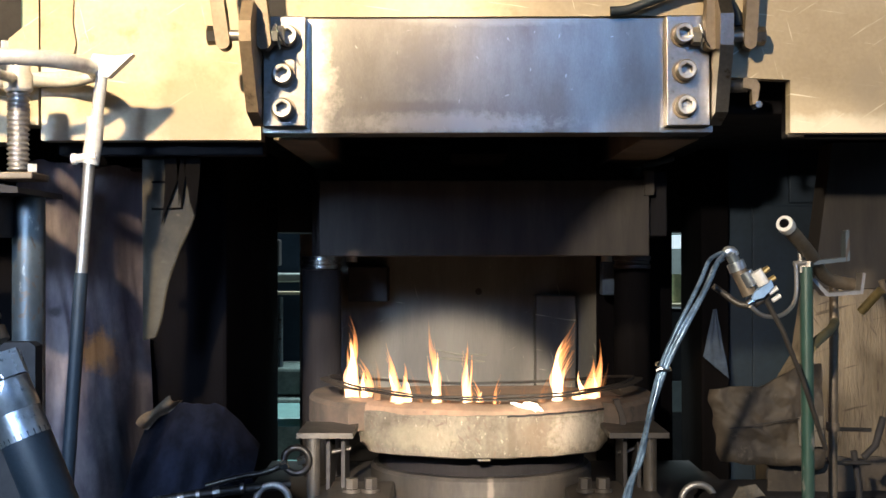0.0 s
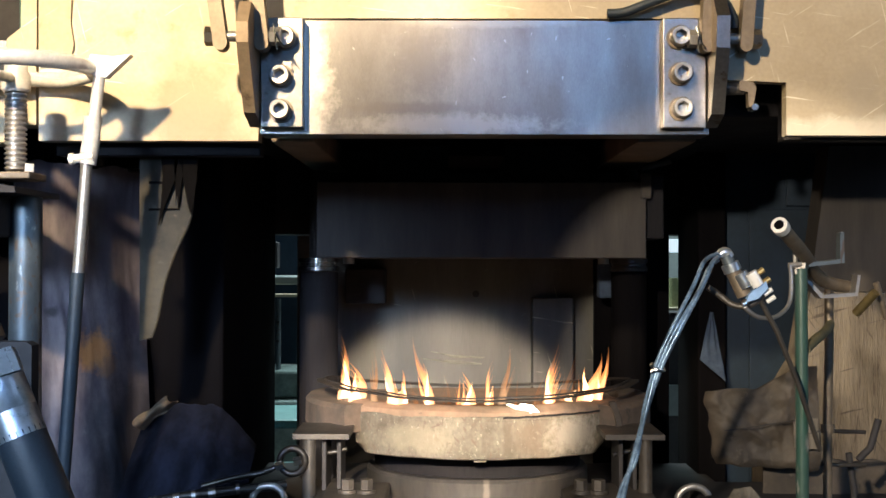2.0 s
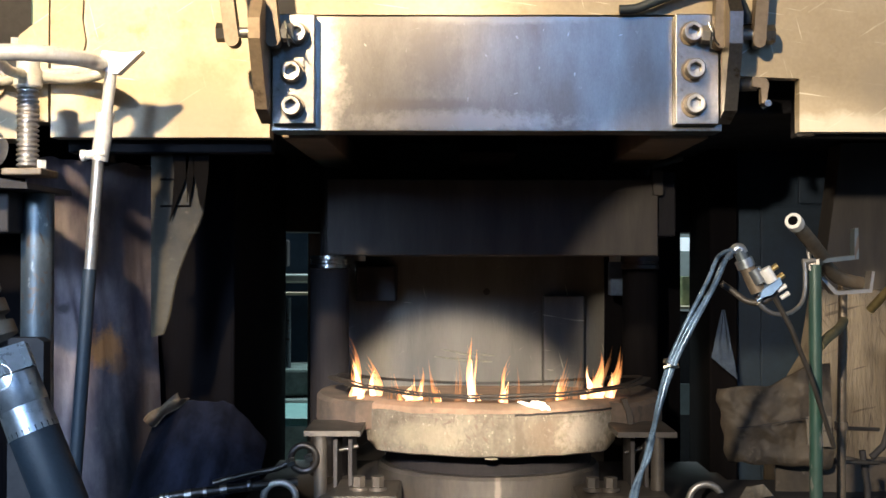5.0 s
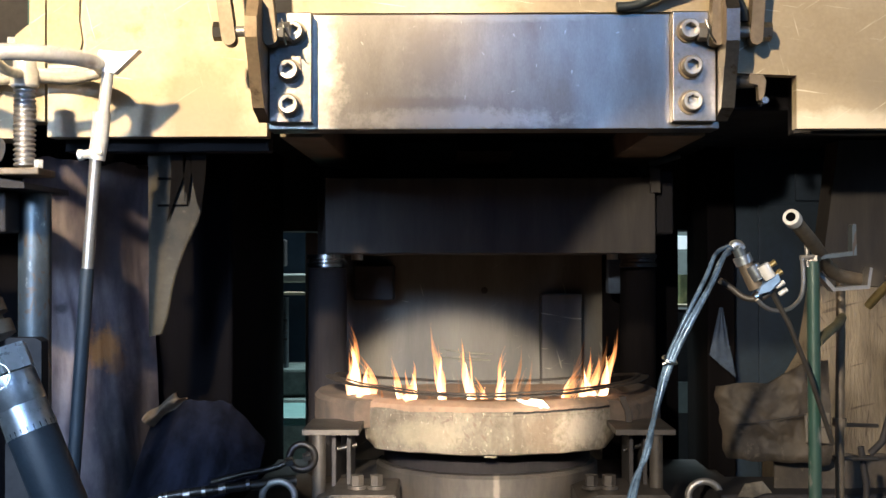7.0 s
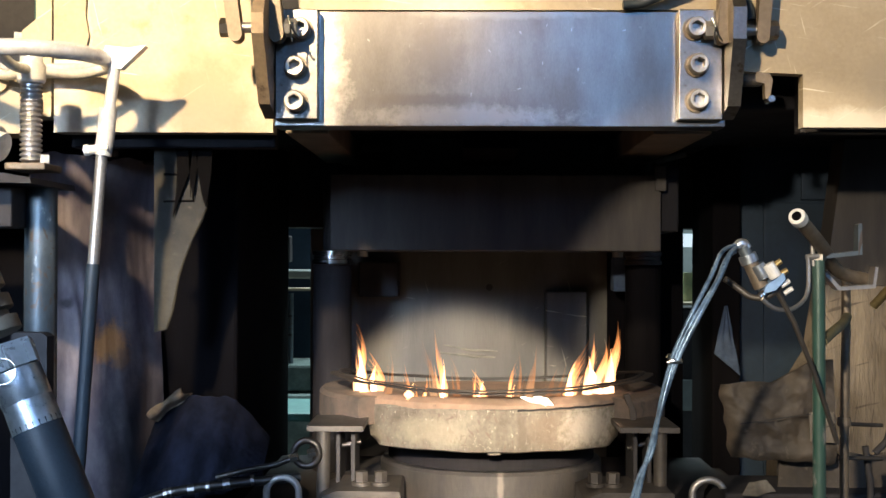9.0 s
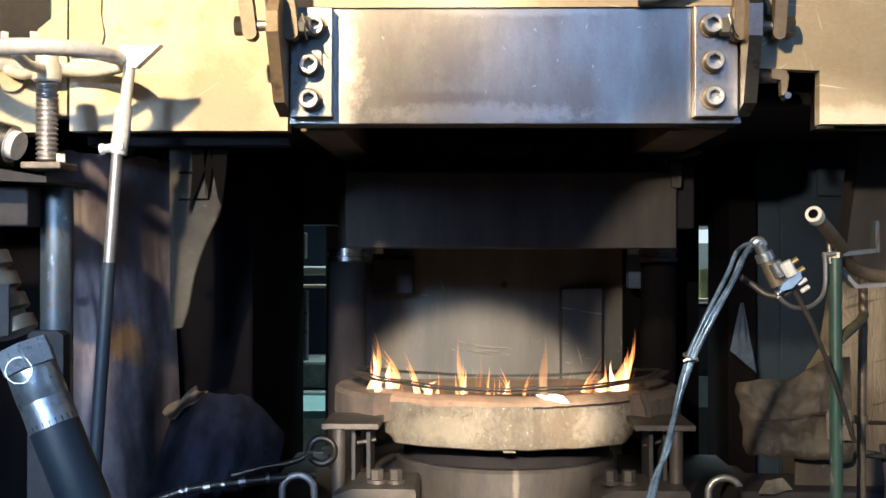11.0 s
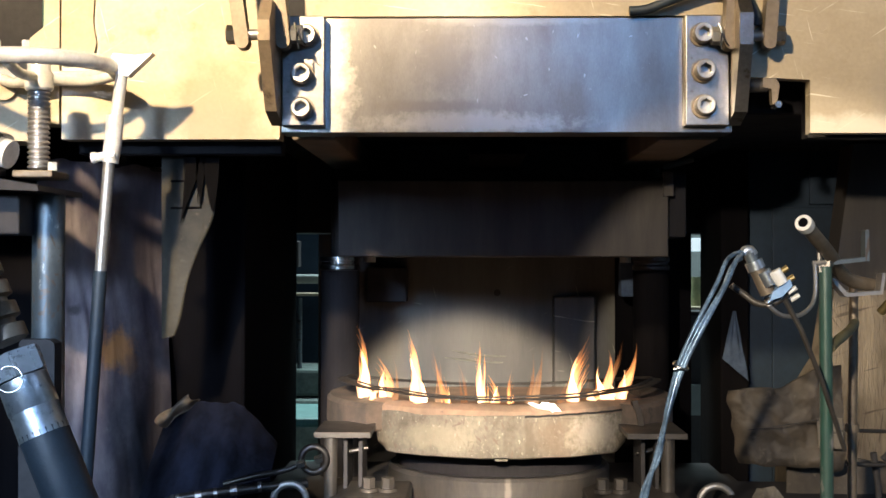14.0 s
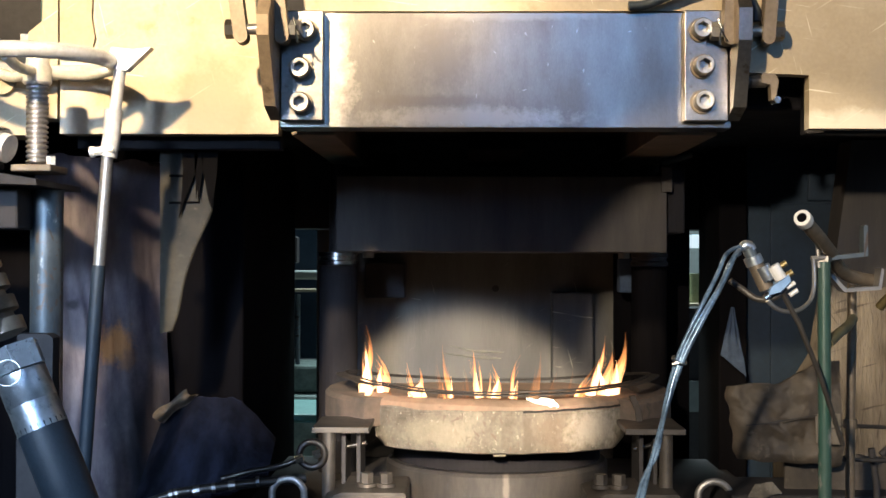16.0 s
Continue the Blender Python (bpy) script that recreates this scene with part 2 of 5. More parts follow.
M_RIM = mat("polished_wheel_rim", (0.92, 0.91, 0.89), (0.74, 0.72, 0.70), 0.12, 0.35, 14, 60, 0.15, rough_b=0.3)
M_BLUESTEEL = mat("blue_grey_painted_steel", (0.165, 0.20, 0.225), (0.075, 0.092, 0.105), 0.30, 0.6, 9, 60, 0.15, (1, 1, 0.4), (0.36, 0.38, 0.38), 30, 0.63, 0.55, scratch=(0.10, 0.08, 0.07), scratch_dir=(30, 30, 8), scratch_cut=0.62)
M_RUBBER = mat("black_rubber", (0.018, 0.029, 0.042), (0.011, 0.018, 0.027), 0.45, 0.0, 10, 150, 0.2)
M_BRASS = mat("brass", (0.48, 0.36, 0.16), (0.36, 0.26, 0.11), 0.3, 0.9, 12, 100, 0.1)
M_GREEN = mat("green_painted_pipe", (0.020, 0.075, 0.055), (0.050, 0.085, 0.072), 0.3, 0.1, 8, 80, 0.2, (1, 1, 0.3), (0.24, 0.22, 0.20), 26, 0.58)
M_CABLE = mat("grey_cable", (0.26, 0.40, 0.58), (0.06, 0.10, 0.16), 0.18, 0.5, 26, 120, 0.05)
M_LEATHER = mat("brown_leather", (0.092, 0.071, 0.052), (0.030, 0.024, 0.019), 0.6, 0.0, 6, 50, 0.3, spots=(0.12, 0.098, 0.075), spot_scale=12, spot_cut=0.60)
M_CLOTH = mat("blue_grey_cloth", (0.055, 0.085, 0.145), (0.022, 0.038, 0.075), 0.85, 0.0, 8, 160, 0.4)
M_NAVY = mat("dark_blue_cloth", (0.010, 0.012, 0.024), (0.003, 0.0035, 0.0075), 0.8, 0.0, 6, 120, 0.3, (3, 3, 1), grainy=0.4, spec=0.15)
# Near-black that puts the shade under and beside the ram into the colour.
M_SHADE_BLACK = mat("shade_black_steel", (0.0055, 0.005, 0.006), (0.0035, 0.0032, 0.004), 0.9, 0.0, 3, 40, 0.2, (4, 4, 0.5), spec=0.03)
M_TEAL = mat("teal_machine_paint", (0.10, 0.26, 0.24), (0.07, 0.19, 0.18), 0.45, 0.0, 5, 60, 0.1)
M_BLUEP = mat("dark_blue_panel", (0.014, 0.030, 0.054), (0.008, 0.017, 0.032), 0.5, 0.0, 3, 50, 0.1, spec=0.25)
M_CONC = mat("oily_concrete", (0.16, 0.155, 0.145), (0.09, 0.088, 0.085), 0.6, 0.0, 1.5, 30, 0.3)
M_HALL = mat("grimy_hall_paint", (0.24, 0.27, 0.26), (0.17, 0.19, 0.19), 0.8, 0.0, 0.8, 12, 0.1)
M_BLACK = mat("black_steel_and_shade", (0.019, 0.0165, 0.019), (0.010, 0.0095, 0.012), 0.7, 0.0, 3, 40, 0.2, (3, 3, 0.5), spec=0.2)
M_FERRULE = mat("scuffed_ferrule_steel", (0.60, 0.64, 0.68), (0.42, 0.46, 0.50), 0.16, 0.9, 16, 60, 0.35, rough_b=0.5, spots=(0.14, 0.17, 0.20), spot_scale=34, spot_cut=0.60)
M_NUT = mat("bright_plated_nut", (0.62, 0.66, 0.70), (0.48, 0.52, 0.56), 0.18, 0.7, 14, 60, 0.15, rough_b=0.35)
M_VALVE = mat("pale_blue_plastic", (0.28, 0.44, 0.70), (0.18, 0.30, 0.52), 0.25, 0.0, 20, 90, 0.1)
M_TAN = mat("tan_canvas", (0.21, 0.155, 0.105), (0.10, 0.072, 0.05), 0.8, 0.0, 9, 120, 0.4)
M_OLIVE = mat("olive_pipe_paint", (0.15, 0.13, 0.065), (0.09, 0.08, 0.045), 0.45, 0.1, 14, 80, 0.2)
M_ASH = glow("white_hot_scrap", (1.0, 0.93, 0.80), 2.2)
M_LIME = mat("yellow_green_plastic", (0.30, 0.32, 0.17), (0.20, 0.24, 0.13), 0.4, 0.0, 20, 60, 0.1)
M_PALE = mat("dusty_grey_green_paint", (0.22, 0.28, 0.26), (0.10, 0.14, 0.13), 0.6, 0.0, 9, 50, 0.2, spots=(0.04, 0.05, 0.05), spot_scale=14, spot_cut=0.6)
M_DAYPANE = glow("daylit_pane", (0.75, 0.9, 1.0), 0.75)


# ---- shape helpers ----
BASE = {}


def thing(name, at, label, category, group="", kind=""):
    ob = new(name)
    ob.empty_display_size = 0.05
    ob.location = sized(at)
    BASE[ob.name] = sized(at)
    return tagged(ob, label, category, group, kind)


SCALE = [Vector((0.04, 0, 1.478)), 1.0]   # a group drawn small is brought to true size about this point


def sized(p):
    return SCALE[0] + SCALE[1] * (Vector(p) - SCALE[0])


def part(name, bm, material, parent, label="", smooth=False):
    """Links bm, given in world metres, as one mesh under parent."""
    for v in bm.verts:
        v.co = sized(v.co)
    top = parent
    while top and top.parent:
        top = top.parent
    base = BASE.get(top.name, Vector()) if top else Vector()
    bmesh.ops.translate(bm, verts=bm.verts, vec=-base)
    me = bpy.data.meshes.new(name)
    bmesh.ops.recalc_face_normals(bm, faces=bm.faces)
    bm.to_mesh(me)
    bm.free()
    me.materials.append(material)
    if smooth:
        for p in me.polygons:
            p.use_smooth = True
        me.set_sharp_from_angle(angle=radians(38))
    ob = new(name, me)
    if parent:
        ob.parent = parent
    return tagged(ob, label)


def single(name, bm, material, label, category, kind="", group="", smooth=False):
    """A thing that is one mesh."""
    ob = part(name, bm, material, None, "", smooth)
    return tagged(ob, label, category, group, kind)


def soften(bm, r, seg=2, angle=30):
    if r > 0:
        edges = [e for e in bm.edges if len(e.link_faces) == 2 and e.calc_face_angle(0) > radians(angle)]
        bmesh.ops.bevel(bm, geom=edges, offset=r, segments=seg, affect="EDGES", profile=0.5, clamp_overlap=True)
    return bm


def box(x0, x1, y0, y1, z0, z1, r=0.004):
    bm = bmesh.new()
    bmesh.ops.create_cube(bm, size=1)
    for v in bm.verts:
        v.co = Vector(((x0, x1)[v.co.x > 0], (y0, y1)[v.co.y > 0], (z0, z1)[v.co.z > 0]))
    return soften(bm, r)


def prism(pts, y0, y1, r=0.003):
    """A plate: an outline in x and z, from y0 to y1."""
    bm = bmesh.new()
    a = [bm.verts.new((x, y0, z)) for x, z in pts]
    b = [bm.verts.new((x, y1, z)) for x, z in pts]
    n = len(pts)
    bm.faces.new(a), bm.faces.new(b[::-1])
    for i in range(n):
        bm.faces.new((a[i], b[i], b[(i + 1) % n], a[(i + 1) % n]))
    return soften(bm, r)


def prism_x(pts, x0, x1, r=0.003):
    """A plate: an outline in y and z, from x0 to x1."""
    bm = prism(pts, x0, x1, r)
    for v in bm.verts:
        v.co = Vector((v.co.y, v.co.x, v.co.z))
    return bm


def tube(points, radius, seg=14, close=True, smooth_steps=0):
    """A round bar or hose along points; radius is a number or one for each point."""
    pts = [Vector(p) for p in points]
    if smooth_steps:
        fine = []
        n = len(pts)
        for i in range(n - 1):
            p0, p1, p2, p3 = pts[max(i - 1, 0)], pts[i], pts[i + 1], pts[min(i + 2, n - 1)]
            for k in range(smooth_steps):
                t = k / smooth_steps
                fine.append(0.5 * (2 * p1 + (p2 - p0) * t + (2 * p0 - 5 * p1 + 4 * p2 - p3) * t * t + (3 * p1 - p0 - 3 * p2 + p3) * t ** 3))
        fine.append(pts[-1])
        pts = fine
    n = len(pts)
    rad = radius if isinstance(radius, (list, tuple)) else [radius] * n
    bm = bmesh.new()
    rings = []
    side = None
    for i, p in enumerate(pts):
        d = (pts[min(i + 1, n - 1)] - pts[max(i - 1, 0)]).normalized()
        if side is None:
            side = d.orthogonal().normalized()
        side = (side - d * side.dot(d)).normalized()
        up = d.cross(side)
        rings.append([bm.verts.new(p + rad[i] * (math.cos(a) * side + math.sin(a) * up))
                      for a in (2 * math.pi * k / seg for k in range(seg))])
    for q, w in zip(rings, rings[1:]):
        for k in range(seg):
            bm.faces.new((q[k], q[(k + 1) % seg], w[(k + 1) % seg], w[k]))
    if close:
        bm.faces.new(rings[0][::-1]), bm.faces.new(rings[-1])
    return bm


def cyl(p0, p1, r, seg=24, bevel=0.002):
    return soften(tube([p0, p1], r, seg), bevel, 1, 60)


def lathe(profile, cx, cy, seg=64):
    """Turns (radius, height) pairs round the upright through cx, cy."""
    bm = bmesh.new()
    rings = []
    for r, z in profile:
        rings.append([bm.verts.new((cx + r * math.cos(a), cy + r * math.sin(a), z)) for a in (2 * math.pi * k / seg for k in range(seg))])
    for q, w in zip(rings, rings[1:]):
        for k in range(seg):
            bm.faces.new((q[k], q[(k + 1) % seg], w[(k + 1) % seg], w[k]))
    bm.faces.new(rings[0][::-1]), bm.faces.new(rings[-1])
    return bm


def torus(c, R, r, seg=48, ring=12, m=None):
    bm = bmesh.new()
    rows = []
    for i in range(seg):
        a = 2 * math.pi * i / seg
        rows.append([bm.verts.new((math.cos(a) * (R + r * math.cos(b)), math.sin(a) * (R + r * math.cos(b)), r * math.sin(b)))
                     for b in (2 * math.pi * k / ring for k in range(ring))])
    for i in range(seg):
        for k in range(ring):
            q, w = rows[i], rows[(i + 1) % seg]
            bm.faces.new((q[k], w[k], w[(k + 1) % ring], q[(k + 1) % ring]))
    bmesh.ops.transform(bm, matrix=Matrix.Translation(c) @ (m or Matrix()), verts=bm.verts)
    return bm


def roughen(bm, amount, scale, cuts=0):
    """Uneven edges and faces, as forged or cast metal has."""
    if cuts:
        bmesh.ops.subdivide_edges(bm, edges=bm.edges[:], cuts=cuts, use_grid_fill=True)
    for v in bm.verts:
        v.co += amount * noise.noise_vector(v.co * scale)
    return bm


def cloth(x0, x1, z0, z1, y, sway, fold, nx=26, nz=22, edge=0.02, thick=0.006, seed=0.0, taper=None):
    """A hanging, folded sheet with a ragged lower edge and thickness."""
    bm = bmesh.new()
    sheets = []
    for side in (0, thick):
        grid = []
        for j in range(nz + 1):
            row = []
            for i in range(nx + 1):
                u, w = i / nx, j / nz
                a, b = taper(w) if taper else (0, 1)
                x = x0 + (x1 - x0) * (a + (b - a) * u)
                z = z1 + (z0 - z1) * w
                q = Vector((x * 6, z * 4, seed))
                yy = y + side + fold * noise.noise(q) + fold * 0.35 * abs(noise.noise(q * 3.1)) + fold * 0.15 * noise.noise(q * 8) + fold * 0.6 * math.sin(18 * x + 5 * z + seed) * w + sway * w
                z += edge * noise.noise(Vector((x * 14, seed, 3))) * w + 1.6 * edge * noise.noise(Vector((x * 11, seed, 9))) * (1 - w)
                x += 0.35 * edge * noise.noise(Vector((z * 6, seed, 7)))
                row.append(bm.verts.new((x, yy, z)))
            grid.append(row)
        sheets.append(grid)
    f, b = sheets
    for j in range(nz):
        for i in range(nx):
            bm.faces.new((f[j][i], f[j][i + 1], f[j + 1][i + 1], f[j + 1][i]))
            bm.faces.new((b[j][i], b[j + 1][i], b[j + 1][i + 1], b[j][i + 1]))
    rim = [(0, i) for i in range(nx)] + [(j, nx) for j in range(nz)] + [(nz, i) for i in range(nx, 0, -1)] + [(j, 0) for j in range(nz, 0, -1)]
    for p, q in zip(rim, rim[1:] + rim[:1]):
        bm.faces.new((f[p[0]][p[1]], b[p[0]][p[1]], b[q[0]][q[1]], f[q[0]][q[1]]))
    return bm


def sheet(at, nx, nz, back):
    """A bent sheet: at(u, w) gives its front, back the way to its rear face."""
    bm = bmesh.new()
    f = [[bm.verts.new(at(i / nx, j / nz)) for i in range(nx + 1)] for j in range(nz + 1)]
    b = [[bm.verts.new(v.co + Vector(back)) for v in row] for row in f]
    for j in range(nz):
        for i in range(nx):
            bm.faces.new((f[j][i], f[j][i + 1], f[j + 1][i + 1], f[j + 1][i]))
            bm.faces.new((b[j][i], b[j + 1][i], b[j + 1][i + 1], b[j][i + 1]))
    rim = [(0, i) for i in range(nx)] + [(j, nx) for j in range(nz)] + [(nz, i) for i in range(nx, 0, -1)] + [(j, 0) for j in range(nz, 0, -1)]
    for p, q in zip(rim, rim[1:] + rim[:1]):
        bm.faces.new((f[p[0]][p[1]], b[p[0]][p[1]], b[q[0]][q[1]], f[q[0]][q[1]]))
    return bm


# ---- the hall ----
def hall():
    S = "structure"
    single("floor", box(-6, 6, -5, 13, -0.2, 0, 0), M_CONC, "oily grey concrete workshop floor", "floor", S)
    single("ceiling", box(-6, 6, -5, 13, 6.0, 6.2, 0), M_HALL, "grimy painted workshop ceiling", "ceiling", S)
    single("wall_west", box(-6.2, -6, -5, 13, 0, 6, 0), M_HALL, "grimy painted hall wall", "wall", S)
    single("wall_east", box(6, 6.2, -5, 13, 0, 6, 0), M_HALL, "grimy painted hall wall", "wall", S)
    single("wall_north", box(-6, 6, 13, 13.2, 0, 6, 0), M_HALL, "grimy painted hall wall behind the press", "wall", S)
    single("wall_south", box(-6, 6, -5.2, -5, 0, 6, 0), M_HALL, "grimy painted hall wall", "wall", S)


hall()
XC = 0.147   # the press's upright axis
YC = 4.0


# ---- the press ----
def press_ram():
    t = thing("press_ram", (XC, 3.9, 1.8), "bare steel press ram with scratched front plates, raised above the die", "press ram")
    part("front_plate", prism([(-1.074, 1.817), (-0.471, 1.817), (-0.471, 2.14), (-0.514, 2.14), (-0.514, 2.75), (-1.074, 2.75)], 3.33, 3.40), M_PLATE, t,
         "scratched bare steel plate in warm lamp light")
    part("front_plate", prism([(-0.391, 2.136), (0.747, 2.136), (0.747, 2.75), (-0.391, 2.75)], 3.24, 3.40), M_PLATE, t, "scratched bare steel plate over the beam")
    part("front_plate", prism([(0.75, 1.966), (0.938, 1.958), (0.938, 1.819), (1.9, 1.819), (1.9, 2.75), (0.75, 2.75)], 3.19, 3.235), M_PLATE, t,
         "notched bare steel plate with scratches and stains")
    part("slot_backing", box(-0.55, -0.36, 3.43, 3.45, 2.0, 2.75, 0), M_DARK, t)
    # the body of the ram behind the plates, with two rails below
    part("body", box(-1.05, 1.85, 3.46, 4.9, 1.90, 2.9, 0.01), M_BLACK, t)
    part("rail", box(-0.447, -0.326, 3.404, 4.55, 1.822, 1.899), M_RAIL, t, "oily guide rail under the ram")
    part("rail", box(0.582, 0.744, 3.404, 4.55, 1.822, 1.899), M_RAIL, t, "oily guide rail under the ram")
    part("hanger", box(0.05, 0.22, 3.6, 4.28, 1.80, 1.899), M_SHADE_BLACK, t)
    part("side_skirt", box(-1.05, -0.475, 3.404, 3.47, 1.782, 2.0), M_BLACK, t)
    part("side_skirt", box(0.99, 1.85, 3.404, 3.47, 1.828, 2.0), M_DARK, t)


def upper_die():
    t = thing("upper_die_holder", (XC, 4.4, 1.5), "sooty steel upper die holder under the ram", "die holder")
    part("block", box(-0.388, 0.709, 4.04, 4.75, 1.50, 1.752, 0.004), M_SHOE, t)
    part("neck", box(-0.20, 0.50, 4.30, 4.70, 1.753, 1.898, 0.004), M_DARK, t, "recessed sooty neck under the ram")
    part("side_lug", box(0.712, 0.775, 4.08, 4.5, 1.565, 1.78, 0.006), M_BLACK, t)
    part("end_cap", prism([(0.690, 1.70), (0.722, 1.70), (0.722, 1.78), (0.690, 1.78)], 4.02, 4.06), M_SHOE, t)
    part("pin", cyl((0.70, 4.1, 1.80), (0.80, 4.1, 1.83), 0.012), M_CLAMP, t)
    for x in (-0.30, 0.60):
        part("bolt_head", cyl((x, 4.3, 1.48), (x, 4.3, 1.502), 0.02), M_STEEL, t)


def cross_beam():
    t = thing("cross_beam", (XC, 3.28, 1.82), "brushed steel cross beam with blue sheen bolted to the ram", "steel beam")
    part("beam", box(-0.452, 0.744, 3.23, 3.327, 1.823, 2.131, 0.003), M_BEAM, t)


def socket_bolt(parent, x, y, z, r=0.026, h=0.042):
    """A cap screw that points at -y, with a washer and a hexagon socket."""
    bm = bmesh.new()
    prof = [(r * 0.97, 0), (r, -h * 0.06), (r, -h * 0.9), (r * 0.9, -h), (r * 0.62, -h)]
    rings = []
    for rr, d in prof:
        rings.append([bm.verts.new((x + rr * math.cos(a), y + d, z + rr * math.sin(a))) for a in (2 * math.pi * k / 24 for k in range(24))])
    for q, w in zip(rings, rings[1:]):
        for k in range(24):
            bm.faces.new((q[k], q[(k + 1) % 24], w[(k + 1) % 24], w[k]))
    deep = [bm.verts.new((x + r * 0.56 * math.cos(a), y - h * 0.99, z + r * 0.56 * math.sin(a)))
            for a in (math.pi / 6 + math.pi / 3 * (k // 4) + (math.pi / 3) * ((k % 4) / 4) for k in range(24))]
    for v, k in zip(deep, range(24)):   # flatten onto a hexagon
        a = 2 * math.pi * k / 24
        flat = r * 0.53 / math.cos((a + math.pi / 6) % (math.pi / 3) - math.pi / 6)
        v.co = Vector((x + flat * math.cos(a), y - h * 0.99, z + flat * math.sin(a)))
    floor_ring = [bm.verts.new((v.co.x, y - h * 0.35, v.co.z)) for v in deep]
    for q, w in ((rings[-1], deep), (deep, floor_ring)):
        for k in range(24):
            bm.faces.new((q[k], q[(k + 1) % 24], w[(k + 1) % 24], w[k]))
    bm.faces.new(floor_ring)
    b = part("socket_bolt", bm, M_STEEL, parent, "worn socket cap screw", True)
    part("washer", cyl((x, y + 0.001, z), (x, y - 0.006, z), r * 1.22, 28, 0.001), M_BRONZE, b)


def lifting_bracket(name, s, x_plate0, x_plate1, x_flange0, x_flange1, bolts, flange_top, link_a, link_b, pin, yp, y_top, y_low):
    t = thing(name, ((x_plate0 + x_plate1) / 2, 3.2, 1.84), "steel angle bracket with cap screws, carrying a pinned lifting link", "bracket", "beam brackets")
    part("bolt_plate", box(x_plate0, x_plate1, 3.188, 3.229, 1.838, 2.128, 0.003), M_BRACKET, t, "bright flat steel plate")
    # Only the left flange gets the paler brown that stands for lamp light.
    part("flange", prism_x([(y_low, 1.868), (3.225, 1.842), (3.225, 2.128), (3.19, flange_top + 0.04), (y_top + 0.05, flange_top + 0.04), (y_top, flange_top - 0.02),
                            (y_top + 0.005, 2.03)], x_flange0, x_flange1, 0.003), M_FLANGE if s < 0 else M_BRACKET, t, "spotted upright flange, the left one paler for lamp light")
    for x, z in bolts:
        socket_bolt(t, x, 3.187, z)
    for (x0, x1, lean) in (link_a, link_b):
        # flat link bars with rounded lower ends, hanging from above
        xm, rr = (x0 + x1) / 2, (x1 - x0) / 2
        pts = [(x1 + lean, 2.75), (x0 + lean, 2.75)] + [(xm + rr * math.cos(a), 2.045 + rr * math.sin(a)) for a in (math.pi * (1 + k / 8) for k in range(9))]
        part("link", prism(pts, yp - 0.025, yp + 0.02, 0.004), M_BRONZE, t, "flat steel lifting link")
    part("pin", cyl((pin[0], yp, 2.066), (pin[1], yp, 2.066), 0.014), M_STEEL, t)
    nut_x = pin[0] if s < 0 else pin[1]
    part("nut", cyl((nut_x - 0.014, yp, 2.066), (nut_x + 0.014, yp, 2.066), 0.025, 6), M_BRACKET, t)
    in_x = pin[1] if s < 0 else pin[0]
    part("castle_nut", cyl((in_x - 0.016, yp, 2.066), (in_x + 0.012, yp, 2.066), 0.024, 6), M_STEEL, t)
    part("split_pin", tube([(in_x - 0.004, yp - 0.04, 2.09), (in_x + 0.003, yp - 0.045, 2.066), (in_x + 0.014, yp - 0.035, 2.045), (in_x + 0.024, yp - 0.03, 2.035)], 0.0025, 6, True, 3), M_CHROME, t, "bent bright split pin")
    part("split_pin", tube([(in_x + 0.003, yp - 0.045, 2.066), (in_x + 0.002, yp - 0.035, 2.045), (in_x + 0.006, yp - 0.03, 2.025)], 0.0025, 6, True, 3), M_CHROME, t)


def ram_fittings():
    SCALE[1] = 0.968
    t = thing("latch_hook", (0.84, 3.28, 1.95), "small rusty latch hook under the notched plate", "hook")
    part("arm", cyl((0.765, 3.29, 1.955), (0.85, 3.29, 1.957), 0.018), M_CLAMP, t)
    part("finger", prism([(0.835, 1.975), (0.872, 1.972), (0.880, 1.955), (0.872, 1.905), (0.860, 1.905), (0.858, 1.945), (0.835, 1.95)], 3.27, 3.30), M_BRONZE, t)
    part("tip", cyl((0.872, 3.25, 1.902), (0.872, 3.30, 1.902), 0.009), M_CHROME, t)
    SCALE[1] = 1.0
    single("ram_hose", tube([(0.47, 3.205, 2.142), (0.512, 3.205, 2.145), (0.556, 3.20, 2.160), (0.615, 3.20, 2.182), (0.69, 3.19, 2.205), (0.76, 3.17, 2.175),
                             (0.79, 3.165, 2.13), (0.795, 3.165, 2.095)], 0.013, 10, True, 5), M_RUBBER, "black rubber hose lying over the beam", "hose", smooth=True)


def curtain(nx=90, nz=110, thick=0.012):
    """A stiff sheet that runs back from the frame's front corner to the housing, in soft upright folds that fan out downwards."""
    def at(u, w):
        z = 1.772 - 1.42 * w
        x = -1.165 + (0.277 + 0.09 * w * w) * u
        y = 3.41 + 0.37 * u - 0.14 * u * w * w
        s = u * 4.2 - 0.9 * w + 0.5 * noise.noise(Vector((u * 3, w * 4, 2)))
        fold = 0.7 * noise.noise(Vector((s * 0.8, w * 1.6, 5))) + 0.25 * noise.noise(Vector((s * 2.2, w * 3.2, 8))) + 0.05 * noise.noise(Vector((s * 6, w * 14, 1)))
        d = 0.055 * fold * (0.35 + 0.65 * w)
        return x - 0.7 * d, y + 0.7 * d, z + 0.008 * noise.noise(Vector((u * 9, 0, 4))) * (1 - w)
    return sheet(at, nx, nz, (-0.7 * thick, 0.7 * thick, 0))


